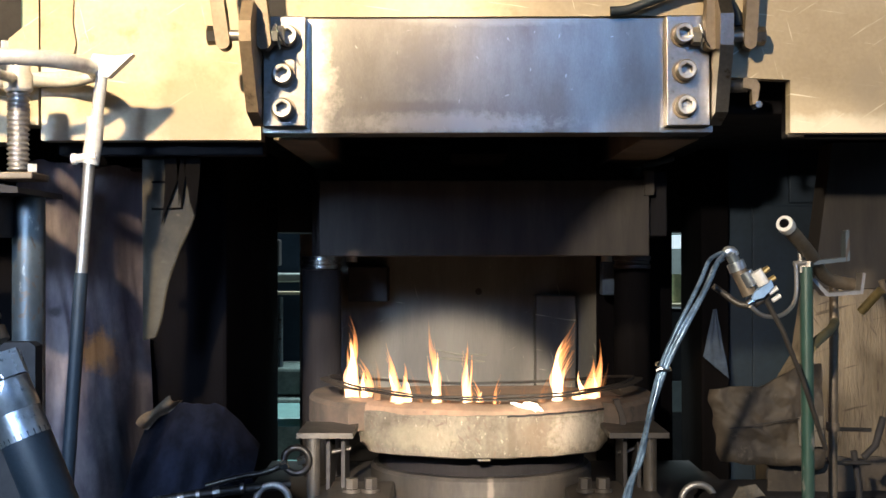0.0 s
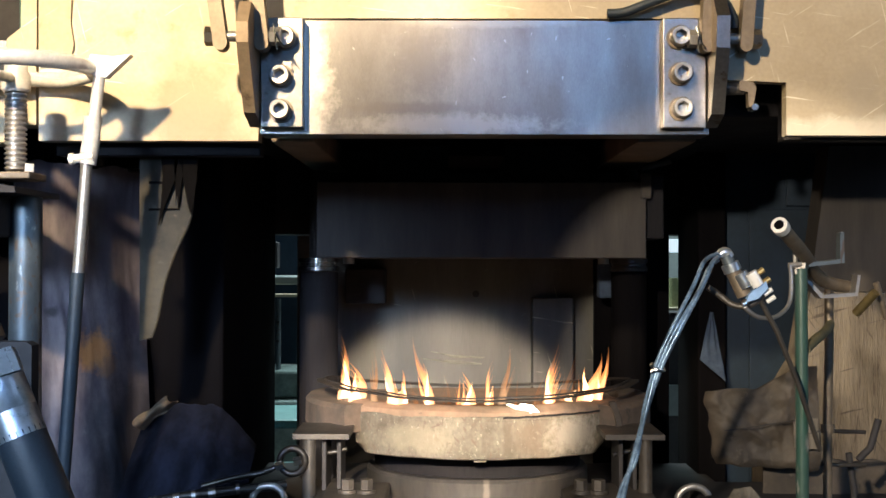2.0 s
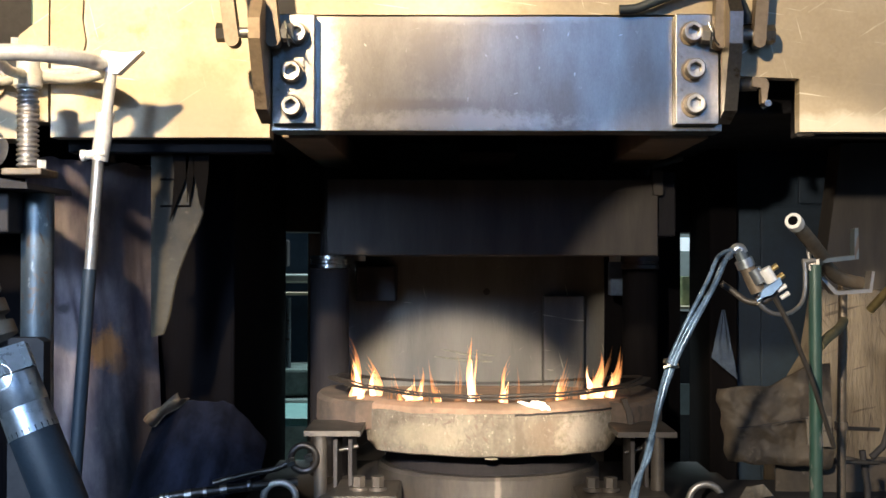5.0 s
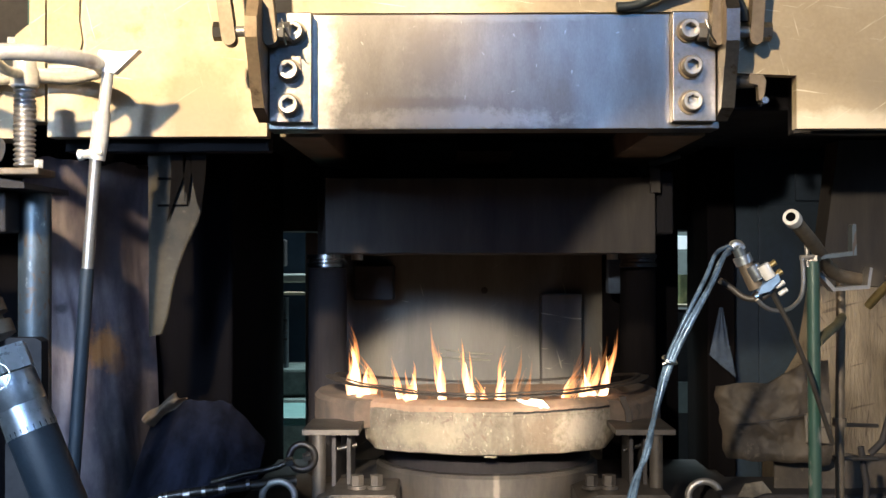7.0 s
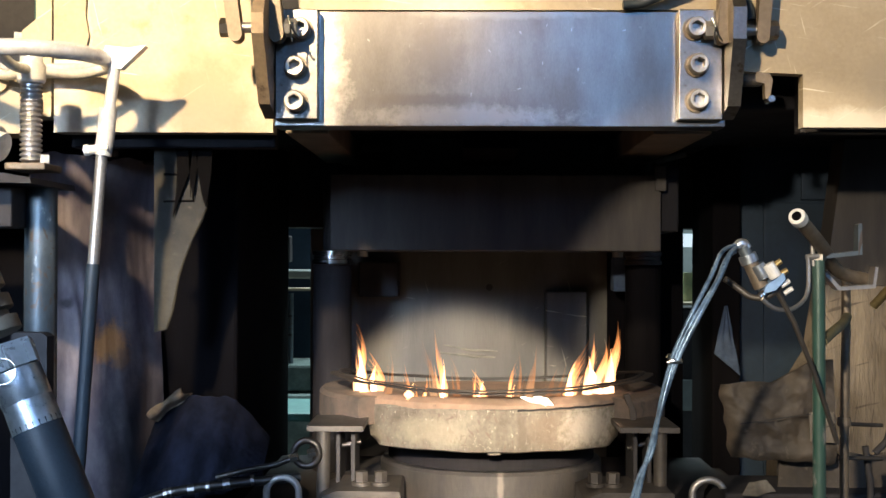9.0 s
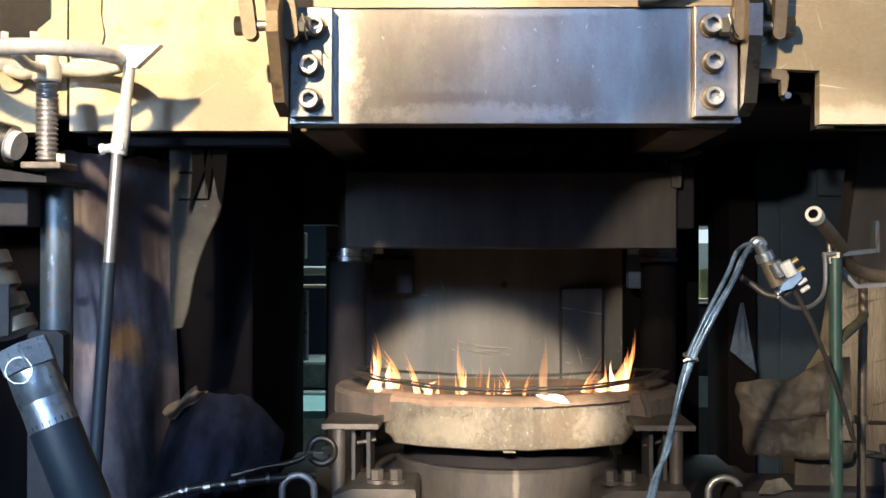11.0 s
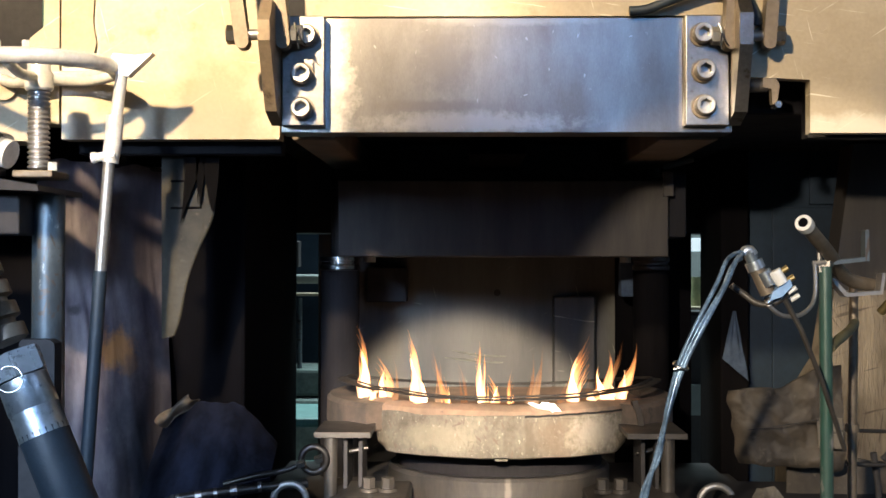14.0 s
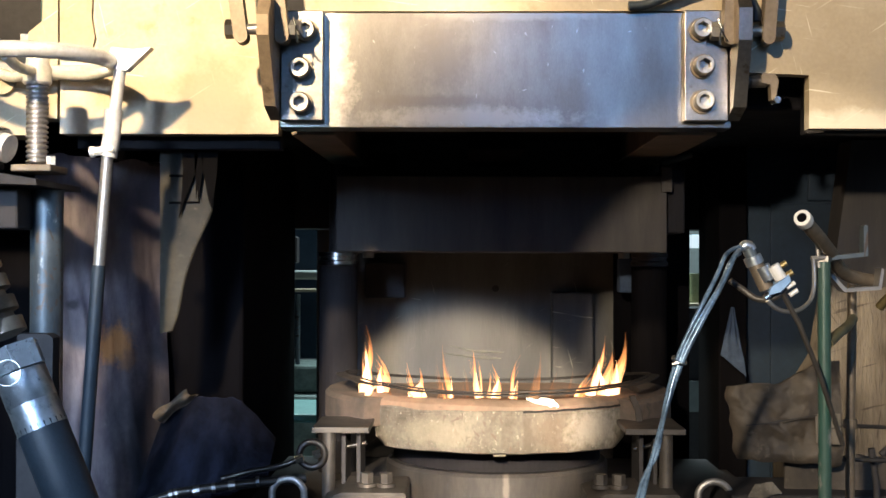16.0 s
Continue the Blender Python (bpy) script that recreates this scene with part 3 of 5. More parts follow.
def frame_sides():
    S = "structure"
    single("press_frame_west", box(-1.75, -0.651, 3.80, 4.95, 0, 3.2, 0.012), M_SHADE_BLACK, "near-black steel side housing of the press, shade in its colour", "press frame", S)
    SCALE[1] = 0.915
    # The tapered outline draws the edge between light and shade on the housing.
    hc = single("housing_cover", roughen(prism([(-0.91, 1.24), (-0.872, 1.25), (-0.852, 1.31), (-0.832, 1.418), (-0.795, 1.523), (-0.748, 1.629), (-0.742, 1.74), (-0.752, 1.825), (-0.91, 1.825)],
                                          3.782, 3.796, 0.003), 0.003, 8), M_HOUSING, "olive sheet on the press housing, cut to the lit area", "cover sheet")
    part("hem", tube([(-0.870, 3.780, 1.25), (-0.850, 3.780, 1.31), (-0.830, 3.780, 1.418), (-0.793, 3.780, 1.523), (-0.747, 3.780, 1.629), (-0.741, 3.780, 1.74)], 0.004, 6, True, 3), M_HOUSING, hc)
    SCALE[1] = 1.0
    single("press_frame_east", box(0.985, 1.09, 4.55, 4.95, 0, 3.2, 0.008), M_SHADE_BLACK, "upright of the press frame, near-black for shade", "press frame", S)
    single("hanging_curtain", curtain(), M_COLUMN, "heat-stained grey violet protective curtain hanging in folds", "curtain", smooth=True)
    single("curtain_rail", cyl((-1.17, 3.43, 1.765), (-0.875, 3.80, 1.765), 0.008, 12), M_DARK, "dark rail that carries the curtain", "rail")
    t = thing("east_column", (1.6, 4.27, 0), "scarred weathered cladding boards on the press frame", "cladding")
    part("lower_board", roughen(prism([(1.12, 0), (2.2, 0), (2.2, 1.38), (1.30, 1.385), (1.26, 1.15), (1.14, 0.95)], 4.2, 4.35, 0.02), 0.006, 5, 0), M_RWALL, t)
    # The upper board has a darker tone than the lower one.
    part("upper_board", roughen(prism([(1.30, 1.386), (2.2, 1.386), (2.2, 1.89), (1.37, 1.89), (1.32, 1.5)], 4.215, 4.35, 0.02), 0.006, 5, 0), M_SHOE, t, "dark brown upper board")
    t = thing("control_cabinet", (1.5, 4.8, 0), "dark blue steel cabinet with a panel seam", "cabinet")
    part("body", box(1.095, 2.1, 4.62, 5.2, 0.0, 2.6, 0.006), M_BLUEP, t)
    part("door", box(1.33, 1.60, 4.60, 4.618, 1.70, 2.3, 0.004), M_BLUEP, t)
    part("door", box(1.19, 1.60, 4.604, 4.618, 0.3, 1.69, 0.004), M_BLUEP, t)
    part("conduit", tube([(1.46, 4.58, 1.2), (1.46, 4.58, 1.75)], 0.012, 8), M_DARK, t)
    bp = single("back_plate", box(-0.57, 0.72, 5.0, 5.08, 0.0, 1.595, 0.004), M_BACK, "lamp-lit scaled steel plate behind the die", "steel plate")
    part("panel", box(0.392, 0.555, 4.9, 4.998, 0.6, 1.343, 0.006), M_BACK, bp, "narrow worn steel panel")
    single("back_beam", box(-1.3, 1.3, 4.96, 5.2, 1.60, 3.2, 0.004), M_DARK, "sooty cross member at the back of the press", "beam")
    single("rear_guard", box(0.63, 0.930, 4.84, 4.86, 0.0, 1.60, 0.003), M_SHADE_BLACK, "near-black sheet guard behind the pillar, coloured for shade", "guard")
    single("junction_box", roughen(box(0.62, 0.706, 4.58, 4.66, 1.354, 1.482, 0.006), 0.002, 20), M_CLOTH, "small blue grey junction box", "junction box")
    part("bar", box(-0.36, -0.20, 4.86, 4.998, 1.32, 1.46, 0.006), M_DARK, bp)
    part("plug", cyl((0.165, 4.985, 1.357), (0.165, 5.0, 1.357), 0.014), M_DARK, bp)
    part("weld", tube([(-0.05, 4.998, 1.09), (0.10, 4.998, 1.075), (0.19, 4.998, 1.07)], [0.002, 0.008, 0.003], 8), M_WELD, bp, "pale scratched weld line")
    part("weld", tube([(-0.02, 4.998, 1.12), (0.08, 4.998, 1.10), (0.20, 4.998, 1.095)], [0.002, 0.006, 0.003], 8), M_WELD, bp)


def guide_pillar(x, r, bright):
    t = thing("guide_pillar", (x, 4.47, 0.7), "dark oiled guide pillar with a bright collar", "guide pillar", "guide pillars")
    # The right pillar's shade is put into its near-black colour.
    part("pillar", cyl((x, 4.47, 0.7), (x, 4.47, 1.45), r, 32), M_BLACK if bright else M_SHADE_BLACK, t)
    part("collar", lathe([(r * 0.9, 1.452), (r * 1.04, 1.455), (r * 1.04, 1.468), (r * 0.96, 1.472), (r * 0.96, 1.482), (r * 1.04, 1.485), (r * 1.04, 1.50), (r * 0.5, 1.502)], x, 4.47, 40),
         M_CHROME if bright else M_CLAMP, t, "bright grooved collar", True)
    part("plunger", cyl((x, 4.47, 1.503), (x, 4.47, 1.86), r * 0.5, 20), M_DARK, t)


press_ram()
upper_die()
cross_beam()
lifting_bracket("lifting_bracket", -1, -0.444, -0.331, -0.476, -0.446, [(-0.389, 1.972), (-0.389, 1.882), (-0.376, 2.072)], 2.10, (-0.552, -0.516, -0.10), (-0.448, -0.410, -0.08),
                (-0.562, -0.392), 3.125, 3.0, 3.12)
lifting_bracket("lifting_bracket", 1, 0.614, 0.728, 0.730, 0.764, [(0.660, 1.980), (0.660, 1.888), (0.655, 2.075)], 2.13, (0.704, 0.738, 0.03), (0.804, 0.836, 0.05),
                (0.690, 0.848), 3.155, 3.07, 3.14)
ram_fittings()
frame_sides()
guide_pillar(-0.4235, 0.071, True)
guide_pillar(0.715, 0.065, False)


# ---- the lower die ----
def clipped(levels, cx, cy, seg=120):
    """A round block with flattened flanks: levels of (z, radius, half width)."""
    bm = bmesh.new()
    rings = []
    for z, R, w in levels:
        row = []
        for k in range(seg):
            a = 2 * math.pi * k / seg
            x = max(-w, min(w, R * math.cos(a)))
            row.append(bm.verts.new((cx + x, cy + R * math.sin(a), z)))
        rings.append(row)
    for q, w in zip(rings, rings[1:]):
        for k in range(seg):
            bm.faces.new((q[k], q[(k + 1) % seg], w[(k + 1) % seg], w[k]))
    bm.faces.new(rings[0][::-1]), bm.faces.new(rings[-1])
    return bm


def sector(a0, a1, r0, r1, z0, z1, seg=14):
    """A block bent round the die's axis, from a0 to a1 degrees."""
    bm = bmesh.new()
    rows = []
    for k in range(seg + 1):
        a = radians(a0 + (a1 - a0) * k / seg)
        c, s = math.cos(a), math.sin(a)
        rows.append([bm.verts.new((XC + r * c, YC + r * s, z)) for r, z in ((r0, z0), (r1, z0), (r1, z1 - 0.012), (r1 - 0.012, z1), (r0, z1))])
    for q, w in zip(rows, rows[1:]):
        for k in range(5):
            bm.faces.new((q[k], w[k], w[(k + 1) % 5], q[(k + 1) % 5]))
    bm.faces.new(rows[0]), bm.faces.new(rows[-1][::-1])
    return bm


def hoop_height(a):
    """Height of the warped hoop; a = 0 on the right, -90 degrees in front."""
    return 1.0765 - 0.029 * math.sin(a) + 0.0215 * math.cos(2 * a)


def hoop(cx, cy, R, width, thick, lift=0.0, seg=96, wave=0.004):
    bm = bmesh.new()
    rows = []
    for k in range(seg):
        a = 2 * math.pi * k / seg
        z = hoop_height(a) + lift + wave * noise.noise(Vector((math.cos(a) * 3, math.sin(a) * 3, lift * 90)))
        r = R + wave * 2 * noise.noise(Vector((math.cos(a) * 4, math.sin(a) * 4, 5)))
        c, s = math.cos(a), math.sin(a)
        rows.append([bm.verts.new((cx + q * c, cy + q * s, z + h)) for q, h in ((r, 0), (r, thick), (r - width, thick), (r - width, 0))])
    for i in range(seg):
        q, w = rows[i], rows[(i + 1) % seg]
        for k in range(4):
            bm.faces.new((q[k], w[k], w[(k + 1) % 4], q[(k + 1) % 4]))
    return bm


def sag(bm):
    """The top of the die dips towards its back."""
    for v in bm.verts:
        if v.co.z > 1.0:
            v.co.z -= 0.042 * max(0.0, v.co.y - 3.65) / 0.85


def lower_die():
    t = thing("lower_die", (XC, YC, 0.7), "round scaled steel lower die, scorched and burning on top", "forging die")
    die = clipped([(0.914, 0.490, 0.338), (0.918, 0.497, 0.345), (0.945, 0.500, 0.372), (0.960, 0.500, 0.376), (1.026, 0.500, 0.376), (1.033, 0.494, 0.370)], XC, YC)
    for bm in (die,):
        sag(bm)
    part("die_block", roughen(die, 0.0025, 18), M_DIE, t, "pale scaled die block with drip marks", True)
    top = clipped([(1.026, 0.470, 0.44), (1.034, 0.497, 0.452), (1.052, 0.495, 0.452), (1.066, 0.478, 0.440), (1.070, 0.43, 0.40), (1.060, 0.36, 0.36)], XC, YC)
    shoulder = clipped([(0.972, 0.470, 0.43), (0.978, 0.498, 0.452), (1.036, 0.498, 0.455), (1.044, 0.490, 0.446)], XC, YC)
    sag(shoulder)
    part("die_shoulder", roughen(shoulder, 0.003, 15), M_DIE, t, "wider scaled shoulder of the die", True)
    sag(top)
    part("die_plate", roughen(top, 0.006, 9), M_DIETOP, t, "scorched red-brown die plate with ragged edge", True)
    for a0, a1 in ((162, 224), (-44, 18)):
        part("side_segment", roughen(sector(a0, a1, 0.462, 0.560, 0.978, 1.058), 0.003, 12), M_SEG, t, "scorched dark ring segment beside the die")
    part("strap", prism([(0.548, 0.995), (0.566, 0.995), (0.562, 1.03), (0.545, 1.075), (0.528, 1.072), (0.545, 1.03)], 3.60, 3.63, 0.003), M_HOOP, t, "dark steel strap over the joint")
    joint = []
    for k in range(19):
        x = 0.21 + k * 0.0165
        joint.append((x, YC - math.sqrt(0.497 ** 2 - (x - XC) ** 2) - 0.001, 1.036 + 0.004 * min(1, k / 9) + 0.0008 * math.sin(k * 1.9)))
    part("joint", tube(joint, 0.0032, 6, True, 2), M_BLACK, t, "open black joint under the die plate")
    part("pedestal", lathe([(0.36, 0.70), (0.36, 0.822), (0.352, 0.832), (0.30, 0.834)], XC, YC, 72), M_PED, t, "round pedestal, darkened for the shade below the die", True)
    # Black band that stands in for the shadow under the die block.
    part("neck", lathe([(0.335, 0.835), (0.335, 0.912)], XC, YC, 72), M_BLACK, t, "recessed neck under the die block, black for the undercut's shade", True)
    part("tab", box(0.125, 0.162, 3.512, 3.54, 0.907, 0.914, 0.002), M_DIE, t)
    part("hoop", hoop(XC, YC, 0.525, 0.026, 0.004), M_HOOP, t, "thin warped hoop of dark scale")
    part("hoop", hoop(XC, YC, 0.498, 0.006, 0.005, 0.005), M_HOOP, t, "thin warped hoop of dark scale")
    for x, y, z, sx, sz in ((0.246, 3.528, 1.066, 0.022, 0.004), (0.284, 3.525, 1.063, 0.026, 0.008)):
        scrap = bmesh.new()
        bmesh.ops.create_icosphere(scrap, subdivisions=3, radius=1)
        for v in scrap.verts:
            n = noise.noise(v.co * 2.2 + Vector((3 + x * 20, 1, 0)))
            v.co = Vector((x + sx * v.co.x * (1 + 0.5 * n), y + 0.02 * v.co.y, z + sz * v.co.z * (1 + 1.2 * n) - 0.008 * v.co.x))
        single("glowing_scrap", scrap, M_ASH, "white-hot glowing scrap on the die edge", "scrap", group="glowing scraps", smooth=True)


def die_shelf(s):
    x0, x1, px = (-0.387, -0.228, -0.343) if s < 0 else (0.495, 0.662, 0.612)
    t = thing("die_shelf", (px, 3.5, 0.70), "worn steel shelf bracket on a round post beside the die", "bracket", "die shelves")
    part("shelf", prism([(x0, 0.985), (x1, 0.985), (x1, 1.0), (x0, 1.0)], 3.43, 3.68, 0.003), M_CLAMP, t)
    part("post", cyl((px, 3.46, 0.70), (px, 3.46, 0.984), 0.019), M_CLAMP, t, "worn round post")
    for dx in ((0.032, 0.075) if s < 0 else (-0.07, -0.03)):
        part("gusset", box(px + dx, px + dx + 0.012, 3.50, 3.66, 0.72, 0.984, 0.002), M_DARK, t)
    part("cross_rod", cyl((px + (0.03 if s < 0 else -0.08), 3.55, 0.925), (px + (0.10 if s < 0 else -0.02), 3.55, 0.94), 0.007, 10, 0), M_OILPIPE, t)


def clamp_block(s):
    x0, x1 = (-0.345, -0.118) if s < 0 else (0.385, 0.632)
    t = thing("clamp_block", ((x0 + x1) / 2, 3.45, 0.70), "rust-marked steel clamp block with two hexagon bolts", "clamp", "die clamps")
    part("block", prism([(x0, 0.70), (x1, 0.70), (x1, 0.828), (x1 - 0.006, 0.834), (x0 + 0.05, 0.834), (x0, 0.815)], 3.34, 3.60, 0.004), M_CLAMP, t)
    for x in ((-0.232, -0.178) if s < 0 else (0.425, 0.475)):
        b = part("bolt", soften(cyl((x, 3.43, 0.845), (x, 3.43, 0.874), 0.019, 6, 0), 0.003), M_CLAMP, t, "worn bolt head")
        part("washer", cyl((x, 3.43, 0.835), (x, 3.43, 0.845), 0.027, 24), M_CLAMP, b)


def eye_hook(x, flip):
    pts = []
    for k in range(11):
        a = math.pi * (1.05 - k / 10 * 1.1)
        pts.append((x + 0.045 * math.cos(a), 3.38, 0.822 + 0.042 * math.sin(a)))
    pts = [(pts[0][0], 3.38, 0.70)] + pts + [(pts[-1][0] + 0.004, 3.38, 0.76)]
    if flip:
        pts = [(2 * x - p[0], p[1], p[2]) for p in pts]
    single("lifting_hook", tube(pts, 0.010, 10, True, 3), M_STEEL, "bent round-bar lifting hook on the press bed", "hook", group="lifting hooks", smooth=True)


def press_bed():
    single("press_bed", box(-0.675, 1.02, 3.30, 4.8, 0.0, 0.698, 0.01), M_DARK, "sooty steel press bed", "press bed")
    single("bed_ledge", box(-1.3, -0.68, 3.30, 3.59, 0.0, 0.698, 0.01), M_DARK, "sooty steel ledge beside the press bed", "ledge")
    single("bed_ledge", box(0.76, 1.5, 3.305, 3.59, 0.70, 0.842, 0.01), M_DARK, "sooty steel ledge on the press bed", "ledge")
    # pipes that cross the bed on the left of the die
    single("supply_pipe", tube([(-0.86, 3.32, 0.79), (-0.75, 3.34, 0.828), (-0.62, 3.36, 0.845), (-0.50, 3.38, 0.855), (-0.40, 3.40, 0.862)], 0.013, 10, True, 5), M_OILPIPE,
           "black oily supply pipe with couplings", "pipe", smooth=True)
    pipe = bpy.data.objects["supply_pipe"]
    t = thing("air_hose", (-0.5, 3.4, 0.9), "thin metal air line with bright couplings", "hose")
    part("line", tube([(-0.64, 3.42, 0.855), (-0.55, 3.42, 0.878), (-0.47, 3.42, 0.893), (-0.425, 3.42, 0.912)], 0.008, 10, True, 4), M_OILPIPE, t, "", True)
    for x, z in ((-0.422, 0.913), (-0.372, 0.926)):
        part("coupling", cyl((x - 0.01, 3.42, z - 0.003), (x + 0.012, 3.42, z + 0.003), 0.013, 6, 0.001), M_CHROME, t, "bright coupling nut")
    part("ring", torus((-0.388, 3.44, 0.922), 0.036, 0.010, 32, 10, pose(0, 0, 0, 90, 0, 0)), M_OILPIPE, t, "", True)
    for i, x in enumerate((-0.765, -0.752, -0.70, -0.692, -0.65, -0.605, -0.596, -0.53)):
        z = 0.828 + (x + 0.75) * 0.14
        part("clip", cyl((x - 0.003, 3.337 + 0.0036 * i, z), (x + 0.006, 3.338 + 0.0036 * i, z + 0.001), 0.0142, 10, 0.001), M_BRACKET, pipe, "worn bright clip")


lower_die()
for side in (-1, 1):
    die_shelf(side)
    clamp_block(side)
eye_hook(-0.447, False)
eye_hook(0.732, True)
press_bed()


# ---- left: hand wheel, lance and hydraulic hose ----
def hand_wheel():
    x, y = -0.868, 2.57
    t = thing("hand_wheel", (x, y, 1.64), "bright worn steel hand wheel on a threaded spindle", "hand wheel")
    part("rim", torus((x, y, 1.893), 0.158, 0.017, 56, 14), M_RIM, t, "", True)
    for k in range(3):
        a = radians(25 + 120 * k)
        c, s = math.cos(a), math.sin(a)
        part("spoke", tube([(x + 0.02 * c, y + 0.02 * s, 1.870), (x + 0.09 * c, y + 0.09 * s, 1.867), (x + 0.15 * c, y + 0.15 * s, 1.883)],
                           0.011, 10, True, 4), M_WHEEL, t, "", True)
    part("hub", lathe([(0.026, 1.843), (0.030, 1.848), (0.030, 1.878), (0.024, 1.888), (0.024, 1.903)], x, y, 24), M_WHEEL, t, "", True)
    prof = []
    z = 1.675
    while z < 1.842:
        prof += [(0.0185, z), (0.0235, z + 0.0035), (0.0235, z + 0.006), (0.0185, z + 0.0095)]
        z += 0.0105
    part("spindle", lathe(prof, x, y, 24), M_STEEL, t, "threaded steel spindle", True)
    part("base_flange", box(x - 0.035, x + 0.05, y - 0.06, y + 0.05, 1.655, 1.670, 0.003), M_BRONZE, t)
    part("bolt", cyl((x + 0.04, y - 0.03, 1.671), (x + 0.04, y - 0.03, 1.688), 0.010, 6, 0.001), M_WHEEL, t)


def valve_stand():
    t = thing("valve_stand", (-0.84, 2.6, 0.226), "blue grey steel stand with a dark top plate", "stand")
    part("top_plate", prism([(-1.25, 1.66), (-0.95, 1.655), (-0.81, 1.632), (-0.808, 1.620), (-0.96, 1.625), (-1.25, 1.625)], 2.40, 2.68, 0.002), M_DARK, t)
    part("post", cyl((-0.849, 2.58, 0.226), (-0.849, 2.58, 1.62), 0.034, 28), M_BLUESTEEL, t, "scuffed blue grey pipe post", True)
    part("box", box(-1.05, -0.872, 2.47, 2.62, 1.535, 1.618, 0.004), M_DARK, t)
    part("angle", prism([(-0.882, 0.226), (-0.808, 0.226), (-0.808, 1.31), (-0.82, 1.318), (-0.882, 1.318)], 2.50, 2.543, 0.003), M_DARK, t, "dark steel angle")
    v = part("valve", box(-1.05, -0.94, 2.46, 2.58, 1.661, 1.715, 0.004), M_DARK, t, "polished steel valve on a dark saddle")
    part("barrel", cyl((-1.05, 2.52, 1.745), (-0.915, 2.50, 1.705), 0.040, 28, 0.008), M_CHROME, v, "", True)
    part("cap", cyl((-0.918, 2.50, 1.706), (-0.900, 2.497, 1.700), 0.030, 20, 0.004), M_WHEEL, v, "", True)


def frame_head():
    f = thing("frame_head", (-1.3, 3.3, 1.9), "pale bare steel head of the press frame with a bolted flange", "press frame")
    part("web", prism([(-1.128, 2.75), (-1.085, 2.75), (-1.085, 1.86), (-1.6, 1.86), (-1.6, 2.04), (-1.20, 2.04), (-1.165, 2.10), (-1.128, 2.13)], 3.34, 3.42, 0.004), M_PLATE, f)
    part("flange", prism([(-1.42, 2.045), (-1.14, 2.045), (-1.14, 2.058), (-1.42, 2.058)], 3.26, 3.338, 0.004), M_PLATE, f)
    blk = part("bearing_block", prism([(-1.6, 1.80), (-1.12, 1.80), (-1.12, 1.965), (-1.6, 1.965)], 3.2, 3.338, 0.006), M_PLATE, f, "pale steel bearing block")
    part("cap", cyl((-1.18, 3.185, 1.94), (-1.18, 3.199, 1.94), 0.034, 24), M_PLATE, blk)
    for x in (-1.24, -1.16):
        part("bolt", cyl((x, 3.29, 2.058), (x, 3.29, 2.083), 0.011, 6, 0.001), M_WHEEL, f)
    part("guard", box(-1.6, -1.13, 3.60, 3.63, 1.88, 2.75, 0.003), M_DARK, f, "sooty guard sheet")
    part("pipe", cyl((-1.165, 3.50, 1.9), (-1.165, 3.50, 2.75), 0.022, 16), M_TEAL, f, "teal pipe")
    single("ram_tag", prism([(-1.072, 2.02), (-0.99, 2.02), (-0.975, 2.08), (-0.985, 2.14), (-0.98, 2.25), (-1.072, 2.25)], 3.318, 3.328, 0.002), M_PLATE, "pale curved cover plate on the ram", "plate")


def lance():
    y = 2.57
    t = thing("spray_lance", (-0.73, y, 0.9), "steel spray lance with a fan nozzle and black sleeve", "lance")
    part("tube", tube([(-0.690, y, 1.885), (-0.695, y, 1.845), (-0.7075, y, 1.74), (-0.717, y, 1.70)], 0.0125, 14), M_WHEEL, t, "", True)
    part("lower_tube", tube([(-0.717, y, 1.70), (-0.7265, y, 1.57), (-0.735, y, 1.45)], 0.0122, 14), M_STEEL, t, "smoke-dulled lower tube", True)
    part("grip", tube([(-0.7045, y, 1.79), (-0.7085, y, 1.735), (-0.716, y, 1.69)], 0.0185, 14), M_WHEEL, t, "", True)
    part("sleeve", tube([(-0.7345, y, 1.46), (-0.745, y, 1.30), (-0.757, y, 1.12), (-0.772, y, 0.90), (-0.78, y, 0.226)], 0.0145, 14), M_RUBBER, t, "glossy black sleeve", True)
    part("nozzle", prism([(-0.706, 1.921), (-0.66, 1.916), (-0.622, 1.921), (-0.674, 1.872), (-0.700, 1.876), (-0.712, 1.905)], y - 0.014, y + 0.014, 0.003), M_WHEEL, t, "bright triangular fan nozzle")
    part("clamp", cyl((-0.742, y - 0.01, 1.70), (-0.70, y - 0.01, 1.706), 0.010, 10, 0.002), M_WHEEL, t)
    part("clamp_knob", cyl((-0.750, y - 0.012, 1.699), (-0.741, y - 0.012, 1.700), 0.012, 12, 0.002), M_WHEEL, t)


